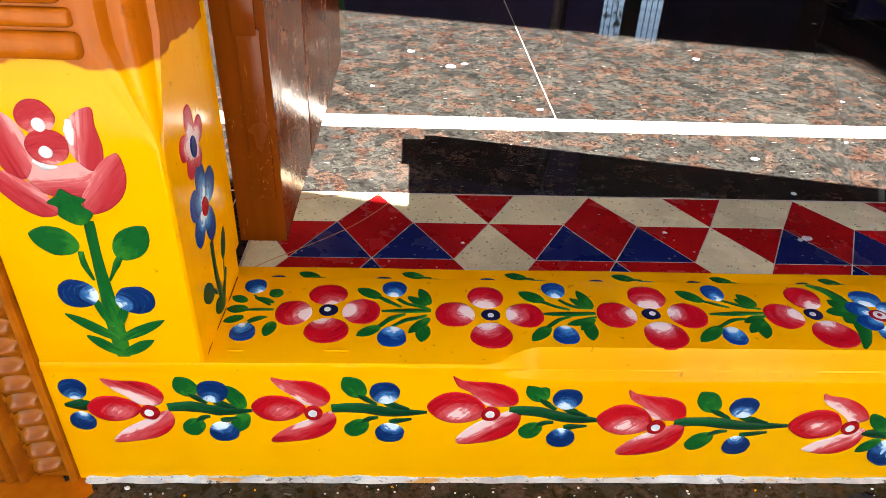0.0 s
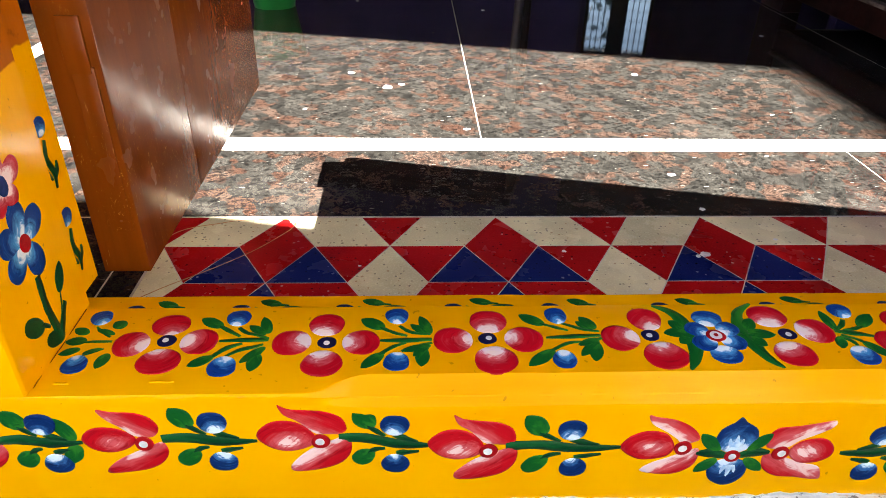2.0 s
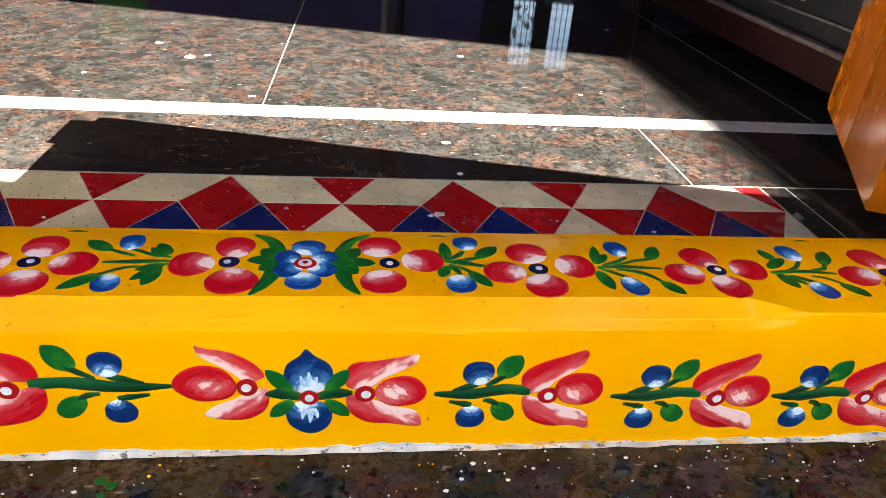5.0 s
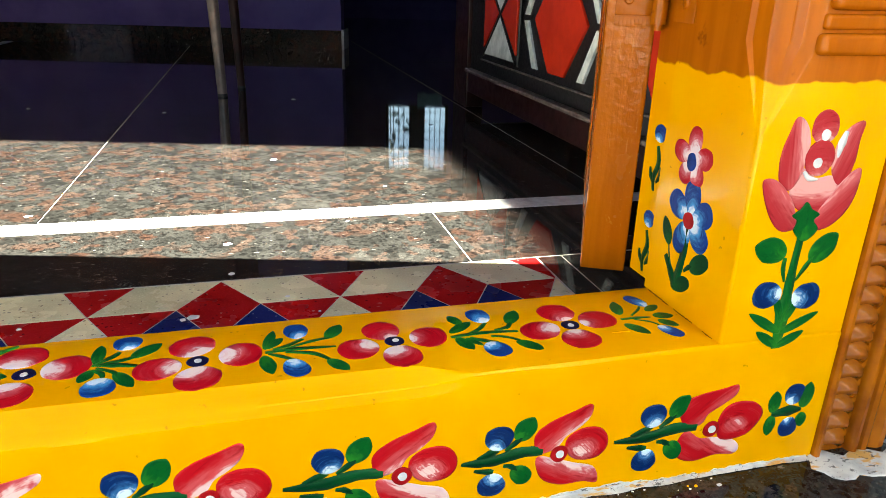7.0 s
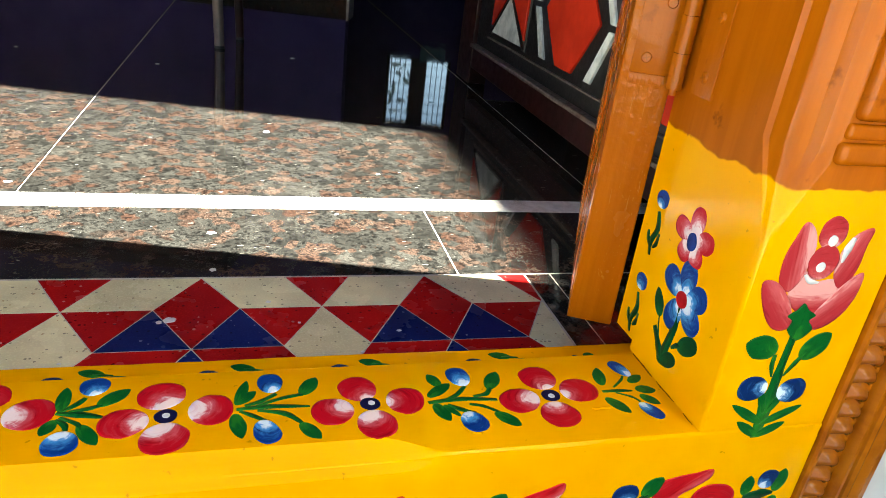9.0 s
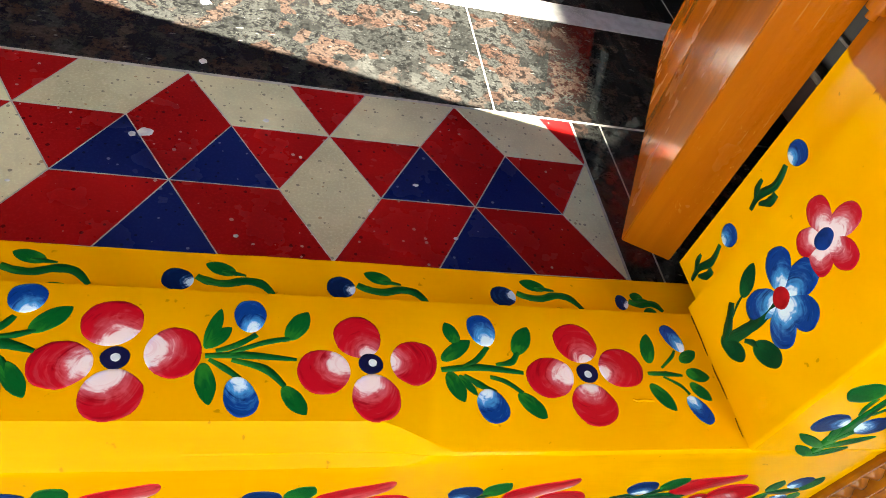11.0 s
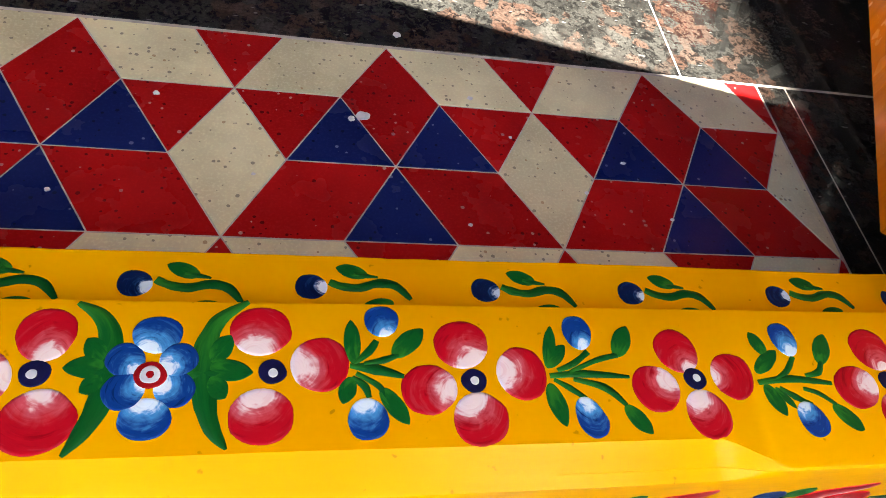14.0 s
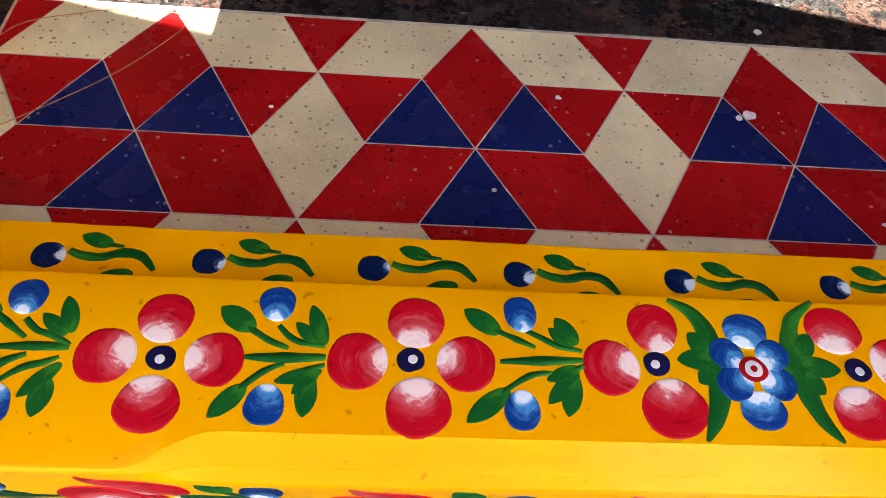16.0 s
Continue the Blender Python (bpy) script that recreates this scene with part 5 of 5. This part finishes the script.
for tx, tz, flip, shape, turn, size, end, lean in TULIPS:
    tulip(tx, tz, flip, shape, turn, size)
    if end:
        sprig = front_sprig(tx, tz, flip, end, lean)
        if end == 67:  # one more pair of leaves where the first stem meets the next tulip
            leaf((tx + 0.062, tz + 0.003), (tx + 0.052, tz + 0.024), 0.0095, ON_FRONT, sprig)
            leaf((tx + 0.063, tz - 0.001), (tx + 0.053, tz - 0.019), 0.0100, ON_FRONT, sprig)
for side, tx, tz in ((-1, -0.566, 0.072), (1, 0.553, 0.045)):
    L = Local((tx, tz), 0, side)
    stem = strokes("painted_sprig", [(L.all([(-10, 0), (4, 1), (16, 1)]), (0.003, 0.008, 0.002))], ON_FRONT, M_GREEN_DARK, threshold, "short green stem with two berries at the row's end")
    blob("berry", L(6, 6), L(9, 24), 0.018, ON_FRONT, M_BERRY_DARK, stem, 0.0, 0.56)
    blob("berry", L(6, -5), L(9, -22), 0.017, ON_FRONT, M_BERRY_DARK, stem, 0.0, 0.56)
    if side > 0:
        leaf(L(-9, 1), L(-9, 20), 0.009, ON_FRONT, stem)
        leaf(L(-9, -1), L(-10, -19), 0.008, ON_FRONT, stem)
        leaf(L(17, 2), L(20, 24), 0.010, ON_FRONT, stem)
        leaf(L(17, -2), L(19, -15), 0.008, ON_FRONT, stem)

# -- the blue flower in the middle of the front --
L = Local((-0.0095, 0.046))
hub = dot("painted_flower", L(0, 0), 0.0058, ON_FRONT, M_DOT_RED, threshold, 0.0006)
tagged(hub, "blue two-petalled flower between green leaves")
dot("eye", L(0, 0), 0.0028, ON_FRONT, M_DOT_WHITE, hub, 0.0010)
patch("petal", L.all([(0, 3), (-9, 6), (-15, 15), (-13, 26), (-5, 33), (-1, 38), (4, 33), (13, 26), (15, 16), (9, 6)]), L(0, 2), L(0, 40), 0.032, ON_FRONT, M_BERRY_DARK, hub)
patch("petal", L.all([(0, -3), (-9, -5), (-15, -13), (-13, -23), (-6, -29), (0, -31), (7, -29), (13, -22), (14, -13), (9, -5)]), L(0, -2), L(0, -33), 0.032, ON_FRONT, M_BERRY_DARK, hub)
for s in (1, -1):
    strokes("highlight", [(L.all([(0, 9 * s), (0.5, 14 * s), (0, 21 * s)]), (0.0045, 0.0032, 0.0006)), (L.all([(-2, 10 * s), (-4, 13 * s), (-5, 18 * s)]), (0.0035, 0.0026, 0.0006)), (L.all([(2, 10 * s), (4, 13 * s), (5, 17 * s)]), (0.0035, 0.0026, 0.0006))], ON_FRONT, M_PALE_BLUE, hub, "", 0.0004)
for s in (-1, 1):
    K = Local((-0.0095, 0.046), 0, s)
    strokes("stem", [(K.all([(5, 0), (16, 3), (27, 3)]), (0.004, 0.0075, 0.002))], ON_FRONT, M_GREEN_DARK, hub)
    leaf(K(10, 5), K(26, 22), 0.0085, ON_FRONT, hub)
    leaf(K(10, -3), K(25, -16), 0.0080, ON_FRONT, hub)


# -- the tall rose tulip on each jamb's front --
def jamb_tulip(side, x0):
    jamb = jambs[side]
    L = Local((x0 + (0.006 if side < 0 else 0.0), -0.0075 if side < 0 else -0.008), 0, 1, 1.0, 1.116 if side < 0 else 1.0)
    stem = strokes("painted_stem", [
        (L.all([(0, 110), (0, 137), (0, 152), (0, 175), (1, 198)]), (0.006, 0.0095, 0.0065, 0.0050, 0.0042)),
        (L.all([(-8, 180), (-8, 172), (-5, 162)]), (0.0022, 0.0030, 0.001)),
        (L.all([(15, 180), (10, 172), (4, 162)]), (0.0024, 0.0030, 0.001)),
    ], ON_FRONT, M_GREEN, jamb, "green stem with leaves and two berries")
    for a, b, w in (((1, 122), (-28, 140), 0.0056), ((0, 122), (30, 136), 0.0056), ((1, 111), (-19, 125), 0.0058), ((-1, 111), (21, 122), 0.0058), ((-1, 131), (-9, 152), 0.0046), ((2, 131), (10, 148), 0.0046)):
        leaf(L(*a), L(*b), w, ON_FRONT, stem, None, 0.0002)
    blob("berry", L(-5, 152), L(-28, 154), 0.0200, ON_FRONT, M_BERRY_DARK, stem, 0.0, 0.56, "", 0.0003)
    blob("berry", L(4, 149), L(27, 150), 0.0200, ON_FRONT, M_BERRY_DARK, stem, 0.0, 0.56, "", 0.0003)
    leaf(L(-8, 182), L(-34, 190), 0.0150, ON_FRONT, stem)
    leaf(L(12, 176), L(31, 195), 0.0145, ON_FRONT, stem)
    B = Local((x0, 0.212 if side < 0 else 0.185), 6 if side < 0 else 0, 1, 0.97 if side < 0 else 1.0, 0.85 if side < 0 else 1.0)
    red = M_TULIP_PINK
    rose = patch("painted_rose", B.all([(-18, 42), (-9, 49), (2, 42), (14, 43), (24, 39), (22, 25), (12, 17), (0, 17), (-13, 26)]), B(2, 34), B(2, 8), 0.080, ON_FRONT, red, jamb, "large rose-red tulip with pale streaks")
    patch("petal", B.all([(-22, 81), (-17, 81), (-11, 74), (-8, 64), (-9, 54), (-10, 44), (-17, 34), (-25, 39), (-28, 50), (-28, 61), (-25, 72)]), B(-10, 58), B(-34, 54), 0.110, ON_FRONT, red, rose, "", 0.0003)
    patch("petal", B.all([(31, 78), (21, 75), (14, 66), (12, 53), (15, 42), (21, 36), (27, 41), (30, 52), (30, 66)]), B(14, 60), B(36, 52), 0.110, ON_FRONT, red, rose, "", 0.0003)
    blob("petal", B(3, 64), B(-1, 86), 0.0200, ON_FRONT, red, rose, 0.0, 0.5, "", 0.0004)
    blob("petal", B(3, 43), B(0, 67), 0.0225, ON_FRONT, red, rose, 0.0, 0.5, "", 0.0006)
    patch("petal", B.all([(-38, 40), (-34, 43), (-25, 40), (-14, 29), (-8, 18), (-6, 8), (-16, 6), (-25, 13), (-33, 26)]), B(-14, 30), B(-34, 12), 0.070, ON_FRONT, red, rose, "", 0.0005)
    patch("petal", B.all([(37, 46), (32, 46), (24, 40), (15, 27), (9, 18), (8, 6), (20, 7), (31, 16), (37, 30)]), B(15, 32), B(36, 8), 0.090, ON_FRONT, red, rose, "", 0.0005)
    dot("highlight", B(2, 70), 0.0034, ON_FRONT, M_DOT_WHITE, rose, 0.0010, 1.1)
    dot("highlight", B(0, 52), 0.0034, ON_FRONT, M_DOT_WHITE, rose, 0.0012)
    strokes("highlight", [(B.all([(18, 72), (16, 64), (15, 55)]), (0.0020, 0.0042, 0.0010))], ON_FRONT, M_DOT_WHITE, rose, "", 0.0007)
    strokes("highlight", [(B.all([(-9, 47), (-4, 42), (3, 41)]), (0.0010, 0.0030, 0.0008))], ON_FRONT, M_DOT_WHITE, rose, "", 0.0007)
    patch("sepal", B.all([(3, -2), (-7, 6), (-6, 13), (-11, 17), (-5, 21), (-1, 26), (4, 21), (11, 17), (7, 13), (12, 6)]), B(0, -6), B(0, 26), 0.02, ON_FRONT, M_GREEN, rose, "", 0.0010)


jamb_tulip(1, 0.5332)
jamb_tulip(-1, -0.541)


# -- the blue and red flowers on each jamb's inner face --
def inner_flowers(side):
    face, jamb = INNER[side], jambs[side]
    L = Local((-0.157 if side > 0 else -0.163, -0.0135 if side > 0 else 0.0), 0, 1)
    S = Local((-0.157, 0.0) if side > 0 else (-0.163, -0.013), 0, 1)
    stem = strokes("painted_stem", [
        (S.all([(6, 126), (2, 145), (0, 160), (1, 182)]), (0.0075, 0.0065, 0.006, 0.005)),
        (S.all([(6, 128), (12, 136), (22, 147)]), (0.006, 0.006, 0.004)),
        (S.all([(14, 142), (18, 150), (20, 158)]), (0.0008, 0.0016, 0.001)),
        (S.all([(-3, 143), (-8, 148), (-12, 150)]), (0.002, 0.003, 0.002)),
    ], face, M_GREEN_DARK, jamb, "dark green stem with leaves")
    leaf(S(19, 156), S(30, 176), 0.0095, face, stem, M_GREEN_DARK)
    blob("leaf", S(-9, 147), S(-29, 161), 0.0145, face, M_GREEN_DARK, stem)
    blob("leaf", S(10, 126), S(-12, 137), 0.0125, face, M_GREEN_DARK, stem)
    eye = dot("painted_flower", L(0, 195), 0.0062, face, M_DOT_RED, jamb, 0.0007)
    tagged(eye, "blue five-petalled flower with a red eye")
    for ang, r in ((90, 20), (155, 19), (215, 20), (290, 21), (25, 20)):
        a = radians(ang)
        d = Vector((math.cos(a), math.sin(a))) / 1000
        m = Vector(L(0, 196))
        blob("petal", m + d * 3, m + d * (r + 9), 0.020, face, M_BERRY, eye, 0.0, 0.58)
    eye2 = dot("painted_flower", L(7 if side > 0 else -3, 237), 0.0052, face, M_DOT_BLUE, jamb, 0.0007, 1.3)
    tagged(eye2, "small red and white flower with a blue eye")
    for ang, r in ((92, 17), (165, 16), (18, 16), (232, 13), (300, 12)):
        a = radians(ang)
        d = Vector((math.cos(a), math.sin(a))) / 1000
        m = Vector(L(7 if side > 0 else -3, 238))
        blob("petal", m + d * 2, m + d * (r + 8), 0.016, face, M_PETAL_PALE, eye2, 0.0, 0.58)
    face2 = REBATED[side]
    for z in (0.160, 0.231) if side > 0 else (0.174, 0.245):
        K = Local((-0.0915, z), 0, 1, 0.92)
        b = blob("painted_berry", K(0, -7), K(0, 9), 0.017, face2, M_BERRY, jamb, 0.2, 0.56, "blue berry over a curled green stroke")
        strokes("stem", [(K.all([(1, -10), (-3, -24), (2, -38), (0, -50)]), (0.0030, 0.0048, 0.0045, 0.0022)), (K.all([(-8, -27), (-8, -34), (-2, -42)]), (0.0040, 0.0052, 0.0016)), (K.all([(9, -30), (7, -37), (1, -44)]), (0.0020, 0.0042, 0.0012))], face2, M_GREEN_DARK, b)


inner_flowers(1)
inner_flowers(-1)

# -- hairline cracks in the enamel where the jambs stand on the sill, and brush ridges on its top --
M_CRACK = make_plain("grimy_crack", (0.16, 0.055, 0.006), (0.08, 0.030, 0.005), 120, 0.8, 0.1)
for side in (-1, 1):
    run = [(side * (JAMB_IN - 0.0006 - 0.0009 * abs(noise.noise(Vector((k * 0.9, side, 3.0))))), -0.119 - 0.0062 * k) for k in range(15)]
    strokes("crack", [(run[0:6], [0.0007] * 5 + [0.0002]), (run[6:11], [0.0002, 0.0006, 0.0005, 0.0006, 0.0002]), (run[12:15], [0.0002, 0.0005, 0.0002])], ON_TOP, M_CRACK, threshold, "hairline crack in the enamel", 0.0001)
for x, y, long in ((0.428, -0.182, 0.014), (-0.405, -0.201, 0.016), (-0.470, -0.202, 0.010)):
    wave = [(x + long * (k / 4 - 0.5), y + 0.0012 * noise.noise(Vector((k * 0.8, x * 50, 0)))) for k in range(5)]
    strokes("paint_ridge", [(wave, (0.0004, 0.0013, 0.0010, 0.0012, 0.0003))], ON_TOP, M_YELLOW, threshold, "raised ridge of thick yellow enamel", 0.0006)

# ---- paint drops, flakes and a loose thread on the floor ----
def drop(x, y, r, parent, z=0.0002, material=None):
    pts = []
    ph = rnd.uniform(0, 60)
    sq = rnd.uniform(0.6, 1.0)
    for i in range(14):
        a = 2 * math.pi * i / 14
        k = r * (1 + 0.4 * noise.noise(Vector((1.5 * math.cos(a) + ph, 1.5 * math.sin(a), 0))))
        pts.append((x + k * math.cos(a), y + k * sq * math.sin(a)))
    return film("paint_drop", pts, lambda p: (0.5, 0.5), Face((0, 0, 0), (1, 0, 0), (0, 1, 0), (0, 0, 1)), material or M_DOT_WHITE, parent, "", z, 0.0005)


for x, y, r in ((-0.289, 0.741, 0.010), (-0.262, 0.758, 0.006), (-0.365, 0.83, 0.008), (-0.150, 0.527, 0.0055), (0.138, 0.352, 0.006), (0.215, 0.83, 0.007), (-0.43, 0.62, 0.004), (0.40, 0.60, 0.004), (0.145, 0.245, 0.004), (0.31, 0.42, 0.003), (0.62, 1.15, 0.006), (-0.05, 1.4, 0.006), (0.3, 1.6, 0.007), (-0.4, 1.5, 0.005)):
    drop(x, y, r, floor)
for x, y, r in ((0.108, 0.132, 0.0065), (0.098, 0.128, 0.003), (-0.06, 0.14, 0.0025), (0.208, 0.166, 0.0028), (0.345, 0.098, 0.0025), (0.19, 0.02, 0.002), (-0.12, 0.035, 0.002), (0.375, 0.035, 0.0022), (0.30, 0.06, 0.0018), (-0.3, 0.11, 0.002), (0.02, 0.06, 0.0016), (0.24, 0.12, 0.0016)):
    drop(x, y, r, border, 0.0004)
for i in range(180):
    drop(rnd.uniform(-0.58, 0.5), FRONT - 0.006 - abs(rnd.gauss(0, 0.022)), rnd.uniform(0.0002, 0.0009) if i % 11 else rnd.uniform(0.0011, 0.0019), porch_floor)

thread_curve = bpy.data.curves.new("thread", "CURVE")
thread_curve.dimensions, thread_curve.bevel_depth, thread_curve.bevel_resolution = "3D", 0.0004, 1
line = thread_curve.splines.new("POLY")
run = [(-0.545, 0.045), (-0.50, 0.074), (-0.435, 0.132), (-0.398, 0.180), (-0.387, 0.203), (-0.398, 0.217), (-0.435, 0.217), (-0.474, 0.210), (-0.534, 0.174)]
run = [(*p, 0.0010) for p in smooth_loop(run, 6)[:49]]
line.points.add(len(run) - 1)
for pnt, co in zip(line.points, run):
    pnt.co = (*co, 1)
thread_curve.materials.append(M_THREAD)
tagged(new("thread", thread_curve), "loose orange thread lying on the tiles", "thread")

for i in range(16):
    drop(rnd.uniform(-0.58, 0.55), FRONT - 0.006 - abs(rnd.gauss(0, 0.010)), rnd.uniform(0.0005, 0.0012), porch_floor, 0.0003, M_YELLOW)
for x, y, r in ((-0.135, -0.236, 0.004), (-0.128, -0.240, 0.003), (-0.132, -0.247, 0.0025)):
    drop(x, y, r, porch_floor, 0.0003, M_GREEN)
for x, y, r in ((-0.615, -0.232, 0.030), (-0.590, -0.226, 0.016), (-0.645, -0.236, 0.024)):
    drop(x, y, r, porch_floor, 0.0002, M_BROWN)
for x, y, r in ((0.598, -0.228, 0.018), (0.632, -0.235, 0.026), (0.668, -0.246, 0.034), (0.705, -0.232, 0.045), (0.690, -0.275, 0.040)):
    drop(x, y, r, porch_floor, 0.0003, M_SMEAR)
